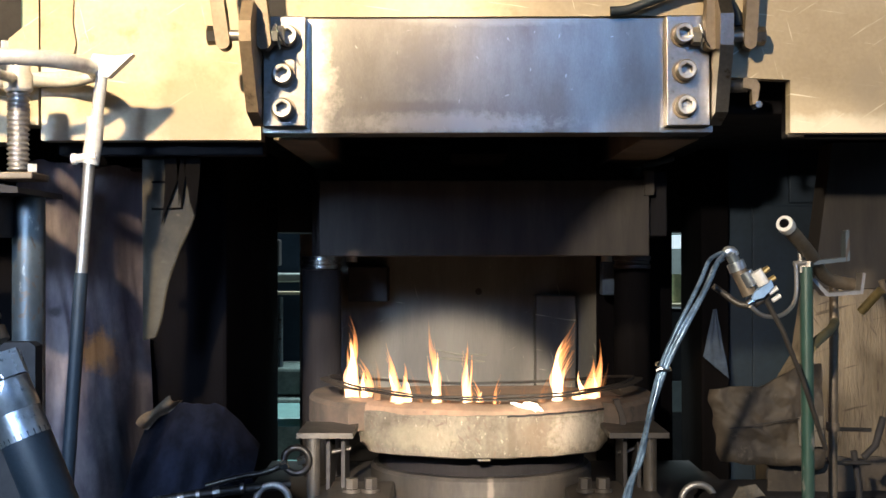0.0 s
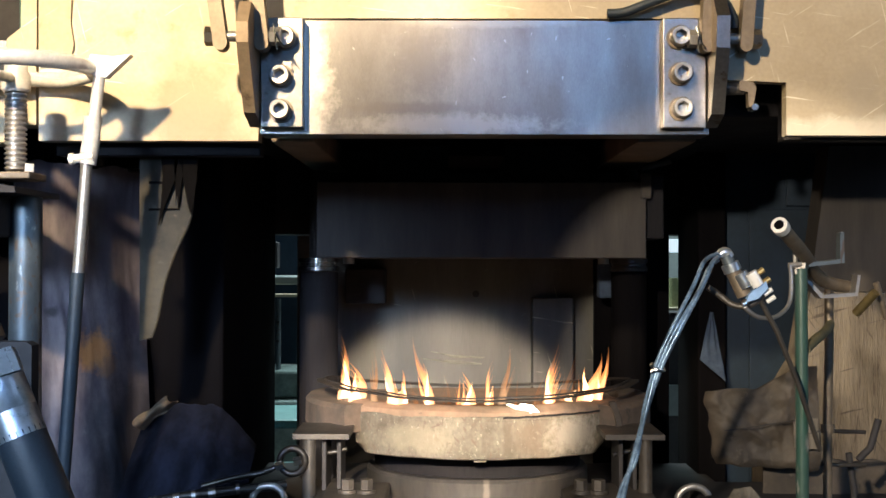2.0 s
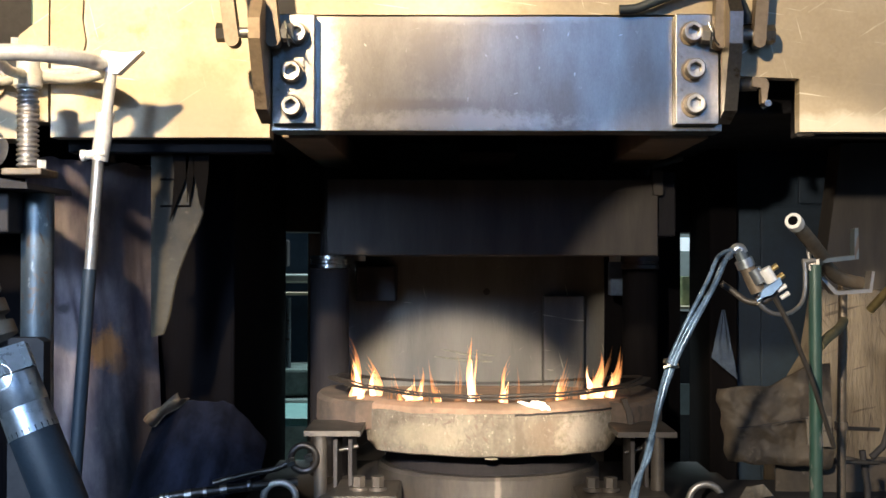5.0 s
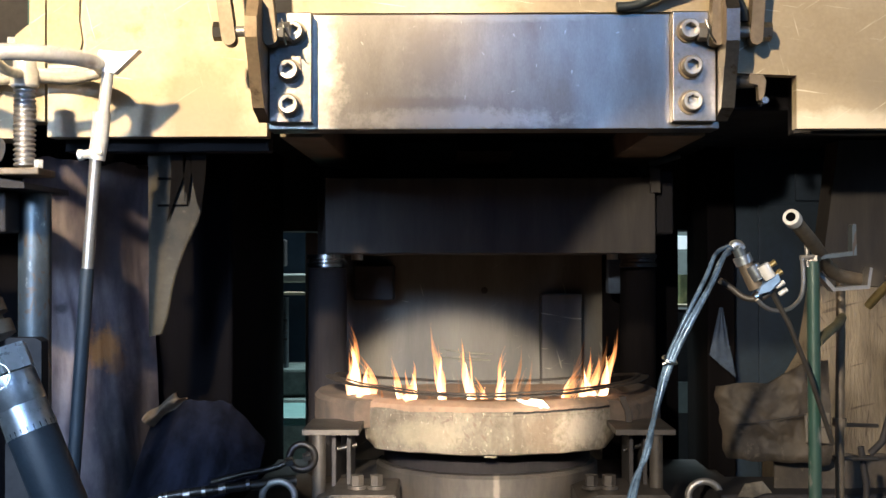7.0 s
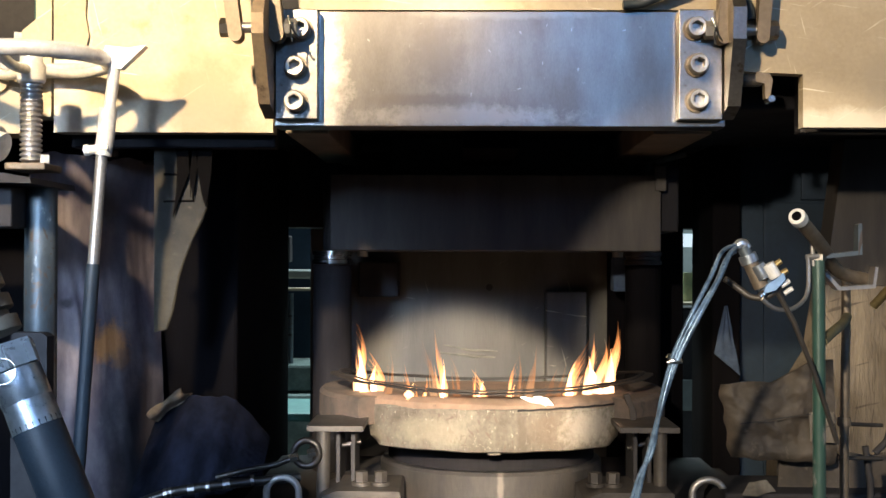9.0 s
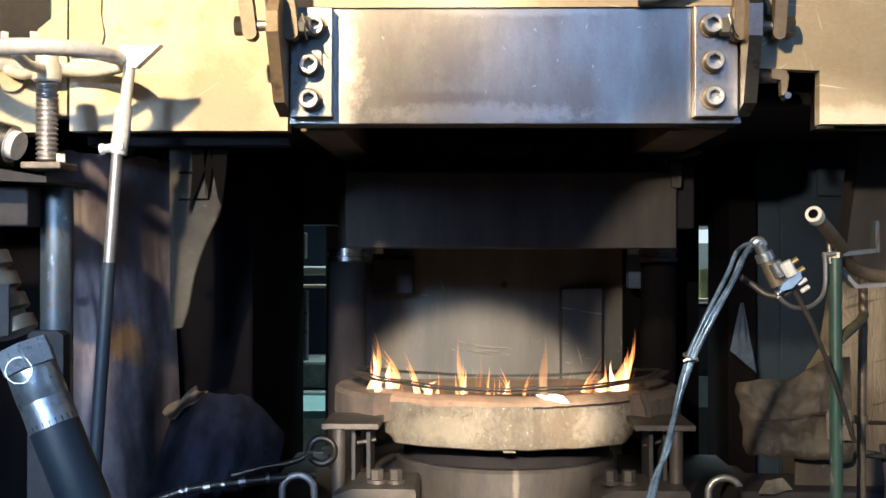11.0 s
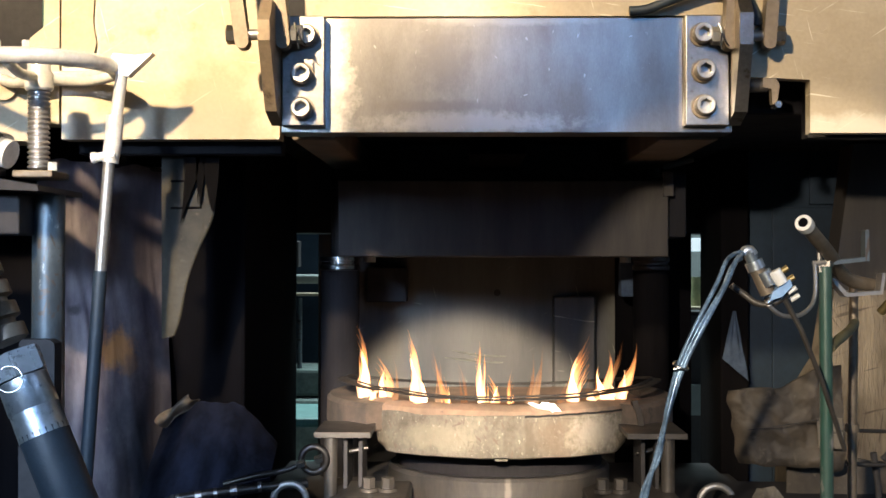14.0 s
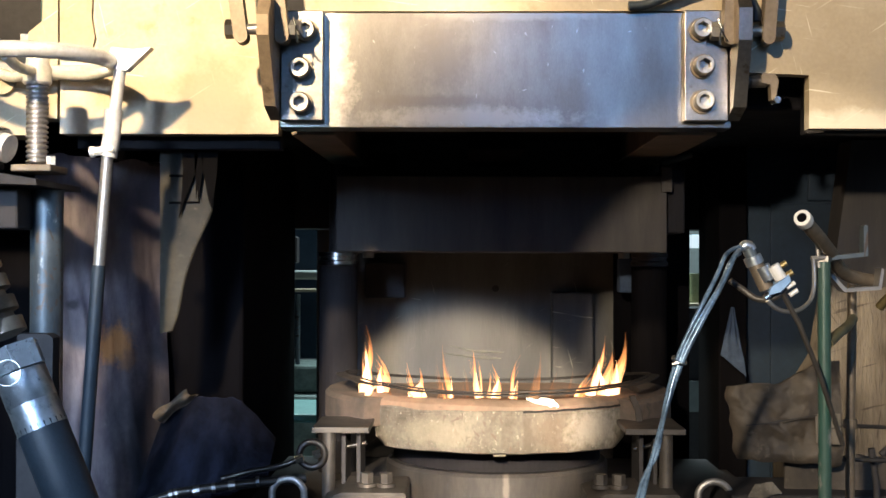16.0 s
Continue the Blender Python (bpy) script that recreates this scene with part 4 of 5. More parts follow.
def hydraulic_hose():
    y = 2.37
    a, b = Vector((-0.836, y, 1.276)), Vector((-0.777, y - 0.01, 1.142))
    d = (b - a).normalized()
    t = thing("hydraulic_hose", (-0.80, y, 0.9), "thick black hydraulic hose with a polished crimped ferrule", "hose")
    part("ferrule", lathe_along(a + d * 0.025, d, [(0.036, 0), (0.049, 0.004), (0.050, 0.065), (0.0485, 0.067), (0.050, 0.122), (0.045, 0.126)]), M_FERRULE, t, "polished crimped ferrule", True)
    part("nut", cyl(a - d * 0.024, a + d * 0.026, 0.056, 6, 0.005), M_NUT, t, "bright hexagon nut")
    part("safety_ring", torus(Vector((-0.826, y - 0.066, 1.255)), 0.025, 0.0012, 24, 6, pose(0, 0, 0, 80, 20, 0)), M_BRACKET, t, "thin wire ring", True)
    part("hose", tube([b - d * 0.01, b + d * 0.1, (-0.70, y - 0.01, 0.95), (-0.655, y, 0.78), (-0.66, y + 0.05, 0.4), (-0.7, y + 0.1, 0.02)], 0.0495, 24, True, 6), M_RUBBER, t, "", True)
    prof = []
    for k in range(4):
        q = 0.045 * k
        prof += [(0.030, q), (0.043, q + 0.003), (0.043, q + 0.030), (0.030, q + 0.034)]
    part("fitting", lathe_along(a - d * 0.215, d, prof), M_BRONZE, t, "stacked dark bronze fittings", True)
    part("clip", box(-0.872, -0.852, y - 0.05, y - 0.042, 1.32, 1.42, 0.002), M_DARK, t)


def lathe_along(p, d, prof, seg=24):
    bm = lathe(prof, 0, 0, seg)
    q = d.to_track_quat("Z", "Y").to_matrix().to_4x4()
    bmesh.ops.transform(bm, matrix=Matrix.Translation(p) @ q, verts=bm.verts)
    return bm


def left_drapes():
    SCALE[1] = 0.915
    t = thing("rag_straps", (-0.84, 3.78, 1.65), "dark torn cloth straps over a wire frame", "rag")
    for x, w, z0, lean in ((-0.812, 0.030, 1.60, -0.025), (-0.752, 0.028, 1.632, 0.004), (-0.785, 0.016, 1.70, -0.005)):
        pts = [(x - w, 1.84), (x + w, 1.84), (x + w * 0.8 + lean * 0.3, 1.74), (x + w * 0.35 + lean, 1.66), (x + lean * 1.4, z0), (x - w * 0.25 + lean * 0.8, 1.66), (x - w * 0.75, 1.75)]
        part("strap", prism(pts, 3.765, 3.772, 0.001), M_STRAP, t)
    part("wire_frame", tube([(-0.88, 3.78, 1.732), (-0.79, 3.78, 1.732), (-0.787, 3.78, 1.650), (-0.88, 3.78, 1.648)], 0.004, 6), M_STRAP, t)
    SCALE[1] = 1.0
    def at(u, w):
        # a heavy cloth slumped against the housing: its upper edge climbs, then falls away to a low tip; its foot swells forward
        top = 0.975 + 0.085 * min(1, u / 0.30) ** 0.8 - 0.36 * max(0, u - 0.70) - 0.03 * max(0, u - 0.3)
        z = top + (0.705 + 0.13 * u - top) * w
        x = -0.905 + 0.38 * u + 0.03 * (1 - w) * (1 - u)
        fold = noise.noise(Vector((u * 4.2 + 0.9 * w, w * 1.3, 4))) + 0.55 * noise.noise(Vector((u * 10 + 1.5 * w, w * 3, 7))) + 0.12 * noise.noise(Vector((u * 30, w * 18, 2)))
        y = 3.66 - 0.22 * (1 - (1 - w) ** 1.6) * (1 - 0.35 * u) - 0.040 * fold * (0.3 + 0.7 * w)
        return x, y, z + 0.010 * noise.noise(Vector((u * 9, 0, 1)))
    cover = single("drape", sheet(at, 70, 60, (0, 0.014, 0)), M_NAVY, "dark blue protective drape with a turned tan edge", "drape", smooth=True)

    def cuff(u, w):
        # a thick turned-back hem along the slope
        x = -0.880 + 0.087 * u + 0.030 * w
        z = 1.012 + 0.069 * u ** 0.9 - 0.022 * w + 0.004 * math.sin(9 * u + 5 * w)
        return x, 3.60 - 0.040 * math.sin(math.pi * min(1, w + 0.1)) + 0.06 * u - 0.006 * math.sin(14 * u + 3 * w), z
    part("turned_edge", sheet(cuff, 24, 14, (0, 0.012, 0)), M_TAN, cover, "turned tan edge", True)


SCALE[1] = 1.205
hand_wheel()
valve_stand()
lance()
SCALE[1] = 1.0
frame_head()
hydraulic_hose()
left_drapes()


# ---- right: burner stand, igniter, cables, leather ----
def burner_stand():
    t = thing("burner_stand", (0.80, 2.59, 0), "chipped green pipe stand with a burner tube clamped on top", "stand")
    part("post", tube([(0.806, 2.59, 0.0), (0.804, 2.59, 1.0), (0.8015, 2.59, 1.475)], 0.0135, 18), M_GREEN, t, "chipped green pipe", True)
    part("cap", cyl((0.8015, 2.59, 1.472), (0.8015, 2.59, 1.484), 0.017, 6, 0.001), M_BRACKET, t)
    part("clamp_screw", cyl((0.772, 2.58, 1.478), (0.800, 2.58, 1.480), 0.006, 8, 0.001), M_STEEL, t)
    part("angle_bar", prism([(0.795, 1.482), (0.884, 1.492), (0.884, 1.548), (0.892, 1.550), (0.893, 1.484), (0.795, 1.473)], 2.585, 2.615, 0.001), M_BLUESTEEL, t, "bent flat bar")
    part("burner_tube", tube([(0.7185, 2.45, 1.558), (0.808, 2.58, 1.498), (0.852, 2.66, 1.4625), (0.890, 2.70, 1.441), (0.947, 2.73, 1.430)], 0.0145, 16, True, 4), M_BRONZE, t, "", True)
    d = (Vector((0.80, 2.58, 1.508)) - Vector((0.7185, 2.45, 1.558))).normalized()
    p = Vector((0.715, 2.443, 1.560))
    part("nozzle", lathe_along(p, d, [(0.010, 0.012), (0.010, -0.0005), (0.0165, 0.0), (0.0175, 0.003), (0.0175, 0.022), (0.0150, 0.025)], 18), M_WHEEL, t, "bright hollow nozzle")
    part("bore", lathe_along(p, d, [(0.0098, 0.011), (0.0098, -0.0012), (0.0001, -0.0013)][::-1], 16), M_SHADE_BLACK, t)
    part("strut", tube([(0.785, 2.58, 1.515), (0.790, 2.585, 1.46)], 0.005, 8), M_STEEL, t)
    part("cross_clamp", prism([(0.838, 1.446), (0.869, 1.409), (0.875, 1.4055), (0.953, 1.411), (0.959, 1.4565), (0.953, 1.458), (0.947, 1.419), (0.877, 1.4135), (0.846, 1.4475)], 2.68, 2.72, 0.001), M_STEEL, t, "bent clamp strip")
    part("side_arm", tube([(0.8134, 2.600, 1.2982), (0.8510, 2.660, 1.3141), (0.9109, 2.780, 1.3264), (0.9511, 2.870, 1.3391)], 0.011, 12, True, 4), M_OLIVE, t, "olive painted side arm", True)
    part("cable_loop", tube([(0.6506, 2.460, 1.3942), (0.6692, 2.470, 1.3790), (0.6951, 2.490, 1.3708), (0.7299, 2.520, 1.3725), (0.7606, 2.550, 1.3903), (0.7732, 2.565, 1.4161), (0.7752, 2.570, 1.4565), (0.7748, 2.575, 1.4768)], 0.0046, 8, True, 5), M_STEEL, t, "thin bent steel line", True)
    part("handle", cyl((0.955, 2.70, 1.372), (0.985, 2.66, 1.42), 0.010, 14), M_BRASS, t)
    part("handle", cyl((1.03, 2.72, 1.36), (1.00, 2.70, 1.44), 0.007, 12), M_BRONZE, t)


def thin_posts():
    t = thing("pipe_rack", (0.95, 2.9, 0), "rust-brown thin pipe rack beside the green stand", "pipe rack")
    part("upright", tube([(0.953, 2.9, 0), (0.954, 2.9, 1.10), (0.958, 2.9, 1.30), (0.958, 2.9, 1.425)], 0.0105, 12), M_BRONZE, t, "", True)
    part("upright", tube([(1.045, 2.98, 0), (1.043, 2.98, 0.93), (1.03, 2.98, 1.02)], 0.008, 10), M_DARK, t, "", True)
    for z in (1.005, 1.085):
        part("cross_bar", cyl((0.94, 2.9, z), (1.06, 2.95, z - 0.01), 0.005, 10), M_CLAMP, t)
    part("collar", cyl((0.954, 2.9, 1.08), (0.954, 2.9, 1.10), 0.016, 14), M_BRONZE, t)
    part("stub", tube([(1.06, 3.0, 1.00), (1.09, 3.0, 1.03), (1.11, 3.0, 1.10)], 0.009, 10), M_DARK, t, "", True)


def igniter():
    t = thing("gas_igniter", (0.66, 2.48, 1.35), "steel gas igniter with a bright solenoid valve on a thin rod", "igniter")
    part("barrel", tube([(0.6303, 2.480, 1.4696), (0.6544, 2.480, 1.4167)], 0.0155, 16), M_BRONZE, t, "heat-browned barrel", True)
    part("collar", tube([(0.6245, 2.480, 1.4823), (0.6314, 2.480, 1.4662)], 0.0185, 18), M_FERRULE, t, "bright chrome collar", True)
    part("neck", tube([(0.6164, 2.480, 1.4984), (0.6245, 2.480, 1.4811)], 0.0125, 14), M_BLUESTEEL, t, "", True)
    part("cap", tube([(0.6061, 2.480, 1.4950), (0.6095, 2.480, 1.5042), (0.6187, 2.480, 1.5042), (0.6245, 2.480, 1.4950)], 0.0105, 12, True, 3), M_FERRULE, t, "", True)
    part("valve_plate", prism([(0.6521, 1.4040), (0.6579, 1.4201), (0.6924, 1.4466), (0.6970, 1.4328), (0.6763, 1.4109)], 2.455, 2.505, 0.003), M_VALVE, t, "blue valve body")
    part("coil", cyl((0.6577, 2.470, 1.4352), (0.6428, 2.470, 1.4627), 0.0145, 18, 0.003), M_FERRULE, t, "grey valve coil", True)
    part("coil", cyl((0.6780, 2.460, 1.4376), (0.6620, 2.460, 1.4639), 0.0125, 18, 0.003), M_WHEEL, t, "white valve coil", True)
    for k, (x, z) in enumerate(((0.6867, 1.4673), (0.6993, 1.4489), (0.7039, 1.4270), (0.7097, 1.4121))):
        part("terminal", cyl((x - 0.012, 2.47, z - 0.008), (x + 0.004, 2.468, z + 0.003), 0.006 if k < 2 else 0.0048, 10, 0.001), M_BRASS if k < 2 else M_WHEEL, t, "brass terminal" if k < 2 else "white plug")
    part("bracket", tube([(0.5840, 2.500, 1.4336), (0.6107, 2.500, 1.4151), (0.6326, 2.490, 1.3980), (0.6579, 2.480, 1.3948), (0.6809, 2.480, 1.4063), (0.6993, 2.480, 1.4259)], 0.0065, 10, True, 4), M_CLAMP, t, "bent dark bracket", True)
    part("ring_clamp", cyl((0.6473, 2.465, 1.3975), (0.6576, 2.465, 1.4044), 0.0085, 12, 0.002), M_CHROME, t, "bright clamp", True)
    part("rod", tube([(0.6867, 2.480, 1.4074), (0.7256, 2.500, 1.3443), (0.7732, 2.520, 1.2380), (0.8448, 2.600, 1.0834)], 0.0054, 10), M_CLAMP, t, "dark thin rod", True)
    for dx, dz, r in ((0.004, 0, 0.0050), (-0.012, 0.004, 0.0042), (-0.004, -0.010, 0.0034)):
        c = thing("cable", (0.46, 2.37, 1.0), "grey cable hanging from the igniter to the floor", "cable", "igniter cables")
        part("cable", tube([(0.600 + dx * 0.3, 2.47, 1.498 + dz), (0.572 + dx, 2.42, 1.482 + dz), (0.545 + dx, 2.39, 1.435 + dz), (0.497 + dx, 2.37, 1.352), (0.462 + dx * 0.7, 2.37, 1.278),
                         (0.434 + dx * 0.2, 2.37 + dz, 1.19), (0.412 - dx * 0.4, 2.37, 1.10), (0.388 + dx * 0.6, 2.37, 1.02), (0.33 + dx, 2.36, 0.72), (0.28 + dx, 2.3, 0.01)], r, 10, True, 6), M_CABLE, c, "", True)
    tie = thing("cable_tie", (0.462, 2.37, 1.278), "pale cable tie round the cables", "cable tie")
    part("band", torus((0.459, 2.37, 1.280), 0.014, 0.003, 24, 8, pose(0, 0, 0, 20, 20, 0)), M_CHROME, tie, "", True)
    part("tail", cyl((0.444, 2.362, 1.272), (0.453, 2.36, 1.276), 0.004, 8, 0), M_CHROME, tie)


def right_drapes():
    def at(u, w):
        # a thick hide: blunt left end, an upper edge that climbs to the right, a slack lower edge
        top = 1.128 + 0.012 * math.sin(5 * u) + 0.085 * max(0, min(1, (u - 0.42) / 0.38)) ** 1.2
        low = 0.932 - 0.014 * u + 0.014 * noise.noise(Vector((u * 5, 0, 3)))
        z = top + (low - top) * w
        x = 0.764 + 0.026 * w * w + (0.30 - 0.026 * w * w) * u + 0.012 * noise.noise(Vector((0, w * 4, 6))) * (1 - u)
        bulge = noise.noise(Vector((u * 3.2 + 1.2 * w, w * 2.0, 11))) + 0.35 * noise.noise(Vector((u * 8 - 3 * w, w * 5, 3))) + 0.10 * noise.noise(Vector((u * 24, w * 20, 5)))
        roll = 0.030 * (1 - min(1, u / 0.12)) ** 2 + 0.022 * (1 - min(1, (1 - w) / 0.12)) ** 2
        return x, 3.335 - 0.030 * bulge + roll - 0.03 * w, z
    apron = single("leather_apron", sheet(at, 70, 50, (0, 0.012, 0)), M_LEATHER, "crumpled brown leather apron hung on the pipe rack", "leather", smooth=True)
    part("patch", cloth(0.985, 1.05, 0.985, 1.065, 3.285, 0.0, 0.012, 14, 14, 0.01, 0.006, 31.0), M_RWALL, apron, "stitched pale leather patch", True)
    part("seam", tube([(0.80, 3.30, 1.03), (0.86, 3.285, 1.04), (0.93, 3.28, 1.052), (0.985, 3.282, 1.06)], 0.0015, 6, True, 4), M_DARK, apron, "dark sewn seam", True)
    def flap_at(u, w):
        x = 1.025 + 0.012 * u + (-0.038 * (1 - u) + 0.042 * u) * w
        z = 1.302 - (0.176 + 0.080 * u) * w
        return x, 4.525 + 0.014 * noise.noise(Vector((u * 3, w * 3, 8))) - 0.02 * u * w, z
    flap = sheet(flap_at, 14, 18, (0, 0.006, 0))
    single("cloth_flap", flap, M_CLOTH, "blue grey cloth flap hanging on the frame", "cloth", smooth=True)
    scrap = cloth(0.80, 0.90, 0.842, 0.872, 3.32, -0.03, 0.03, 24, 10, 0.03, 0.006, 12.0, lambda w: (0.3 * (1 - w), 1 - 0.25 * (1 - w)))
    single("rag", scrap, M_DIE, "pale crumpled rag on the press bed", "rag", smooth=True)
    low = cloth(0.93, 1.5, 0.70, 0.93, 3.40, 0.0, 0.02, 24, 12, 0.02, 0.01, 6.0)
    single("leather_skirt", low, M_LEATHER, "brown leather skirt along the press bed", "leather", smooth=True)


burner_stand()
thin_posts()
igniter()
right_drapes()


# ---- beyond the press, seen through the gaps ----
def beyond():
    t = thing("far_machine", (-0.95, 8, 0), "teal machine tool with a pale top rail", "machine")
    part("base", box(-1.6, -0.6, 7.6, 8.4, 0.0, 0.62, 0.02), M_PALE, t)
    part("bed", box(-1.5, -0.7, 7.7, 8.2, 0.63, 0.80, 0.02), M_PALE, t)
    part("cylinder", cyl((-1.097, 7.78, 0.80), (-1.097, 7.78, 1.30), 0.038, 24), M_BLUESTEEL, t, "", True)
    part("top_rail", box(-1.5, -0.8, 7.68, 7.735, 1.268, 1.288, 0.005), M_PLATE, t, "pale top rail")
    part("head", box(-1.4, -0.85, 7.74, 8.2, 1.345, 1.40, 0.01), M_HALL, t)
    part("back_panel", box(-1.7, -0.55, 8.22, 8.28, 0.80, 2.8, 0.01), M_BLUEP, t, "dark back panel")
    part("junction_box", box(-1.16, -1.04, 7.78, 7.9, 1.45, 1.62, 0.01), M_DARK, t)
    part("side_tube", cyl((-1.035, 7.8, 0.80), (-1.035, 7.8, 1.25), 0.016, 12), M_BLUESTEEL, t, "", True)
    for z in (0.98, 1.10):
        part("clip", box(-1.14, -1.02, 7.735, 7.75, z, z + 0.015, 0.002), M_DARK, t)
    part("pane", box(-1.22, -1.125, 7.9, 7.92, 0.84, 0.975, 0.004), M_HALL, t)
    k = thing("far_cabinet", (1.55, 8, 0), "grey green workshop cabinet with a pale shelf", "cabinet")
    part("body", box(1.3, 2.2, 7.9, 8.5, 0, 1.15, 0.01), M_DARK, k)
    part("drawer", box(1.32, 2.18, 7.87, 7.898, 0.50, 0.70, 0.006), M_HALL, k, "pale green drawer front")
    part("shelf", box(1.3, 2.1, 7.85, 8.3, 1.18, 1.20, 0.004), M_PLATE, k)
    part("notice", box(1.40, 1.72, 8.28, 8.30, 1.56, 1.65, 0.002), M_DAYPANE, k, "bright pane above the shelf")
    part("upright", box(1.38, 1.40, 8.26, 8.30, 1.15, 1.72, 0.002), M_DARK, k)
    for x, z, c in ((1.53, 1.27, M_LIME), (1.62, 1.26, M_GREEN), (1.72, 1.32, M_BRASS), (1.82, 1.27, M_HALL)):
        single("canister", cyl((x, 8.0, 1.202), (x, 8.0, z + 0.12), 0.04, 20, 0.008), c, "small canister on the cabinet shelf", "canister", group="canisters", smooth=True)
    q = thing("far_bench", (-0.7, 5.9, 0), "teal painted steel bench behind the press", "bench")
    part("top", box(-1.2, -0.45, 5.6, 6.2, 0.72, 0.76, 0.01), M_TEAL, q)
    part("shelf", box(-1.15, -0.5, 5.65, 6.15, 0.45, 0.48, 0.01), M_TEAL, q)
    for x in (-1.15, -0.5):
        for y in (5.64, 6.16):
            part("leg", box(x - 0.02, x + 0.02, y - 0.02, y + 0.02, 0, 0.719, 0.003), M_DARK, q)


beyond()


def lamp_housings():
    # Housings added at the spots, all out of view.
    for name, eye, target, r in (("die_lamp", DIE_LAMP, DIE_AIM, 0.06), ("hose_fill", HOSE_FILL, HOSE_AIM, 0.12), ("flood_lamp", FLOOD_A, FLOOD_A_AIM, 0.055), ("flood_lamp", FLOOD_B, FLOOD_B_AIM, 0.055),
                                 ("pool_lamp", POOL_LAMP, POOL_AIM, 0.06), ("burner_fill", BURNER_FILL, BURNER_AIM, 0.06)):
        e = Vector(eye)
        d = (Vector(target) - e).normalized()
        t = thing(name, e, "added round metal work lamp on a rod, out of view", "lamp", "work lamps")
        part("shade", lathe_along(e - d * 0.16, d, [(r * 0.4, 0), (r * 0.7, 0.03), (r, 0.12)], 24), M_DARK, t, "", True)
        p = e - d * 0.16
        part("rod", cyl(p, (p.x, p.y, 6.0), 0.012, 10), M_DARK, t)
    w = thing("window_1", (1.12, -5.0, 3.42), "tall workshop window with a steel frame, set out of view for cool light", "window", kind="structure")
    for x0, x1, z0, z1 in ((0.61, 0.66, 2.75, 4.09), (1.58, 1.63, 2.75, 4.09), (0.66, 1.58, 2.75, 2.80), (0.66, 1.58, 4.04, 4.09)):
        part("frame", box(x0, x1, -4.998, -4.94, z0, z1, 0.004), M_DARK, w)


# Unseen frame added round the east fill light.
w2 = thing("fill_window", (6.0, 0.2, 3.3), "tall workshop window with a steel frame, set out of view for cool light", "window", kind="structure")
for side_y0, side_y1, low_z, high_z in ((-0.80, -0.75, 2.5, 4.1), (1.15, 1.20, 2.5, 4.1), (-0.75, 1.15, 2.5, 2.55), (-0.75, 1.15, 4.05, 4.1)):
    part("frame", box(5.94, 5.998, side_y0, side_y1, low_z, high_z, 0.004), M_DARK, w2)
lamp_housings()


# ---- fire ----
def flame_material(name, base_col, tip_col, power, reach, clear):
    """Fire glows most near its foot and thins out to clear air at the tip."""
    m = bpy.data.materials.new(name)
    m.use_nodes = True
    n, l = m.node_tree.nodes, m.node_tree.links
    n.clear()
    out, em, tr, mx = n.new("ShaderNodeOutputMaterial"), n.new("ShaderNodeEmission"), n.new("ShaderNodeBsdfTransparent"), n.new("ShaderNodeMixShader")
    tc, sep = n.new("ShaderNodeTexCoord"), n.new("ShaderNodeSeparateXYZ")
    l.new(tc.outputs["Object"], sep.inputs[0])
    h = n.new("ShaderNodeMapRange")
    h.inputs["From Max"].default_value = reach
    l.new(sep.outputs["Z"], h.inputs["Value"])
    ns = n.new("ShaderNodeTexNoise")
    ns.inputs["Scale"].default_value, ns.inputs["Detail"].default_value = 45, 3
    mp = n.new("ShaderNodeMapping")
    mp.inputs["Scale"].default_value = (1, 1, 0.25)
    l.new(tc.outputs["Object"], mp.inputs[0])
    l.new(mp.outputs[0], ns.inputs["Vector"])
    add = n.new("ShaderNodeMath")
    add.operation = "MULTIPLY_ADD"
    l.new(ns.outputs[0], add.inputs[0])
    add.inputs[1].default_value = 0.5
    l.new(h.outputs[0], add.inputs[2])
    r = n.new("ShaderNodeValToRGB")
    r.color_ramp.elements[0].position, r.color_ramp.elements[0].color = 0.35, (*base_col, 1)
    r.color_ramp.elements[1].position, r.color_ramp.elements[1].color = 1.0, (*tip_col, 1)
    l.new(add.outputs[0], r.inputs[0])
    l.new(r.outputs[0], em.inputs[0])
    em.inputs[1].default_value = power
    f = n.new("ShaderNodeMapRange")
    f.inputs["From Min"].default_value, f.inputs["From Max"].default_value = 0.35, 1.3
    f.inputs["To Min"].default_value, f.inputs["To Max"].default_value = clear, 0.97
    l.new(add.outputs[0], f.inputs["Value"])
    l.new(f.outputs[0], mx.inputs[0])
    l.new(em.outputs[0], mx.inputs[1])
    l.new(tr.outputs[0], mx.inputs[2])
    l.new(mx.outputs[0], out.inputs[0])
    return m


M_FIRE = flame_material("fire", (1.0, 0.60, 0.30), (1.0, 0.34, 0.10), 4.4, 0.20, 0.55)
M_CORE = flame_material("fire_core", (1.0, 0.82, 0.58), (1.0, 0.50, 0.20), 11.0, 0.18, 0.15)
M_FAINT = flame_material("faint_fire", (1.0, 0.62, 0.34), (1.0, 0.36, 0.12), 1.2, 0.17, 0.8)


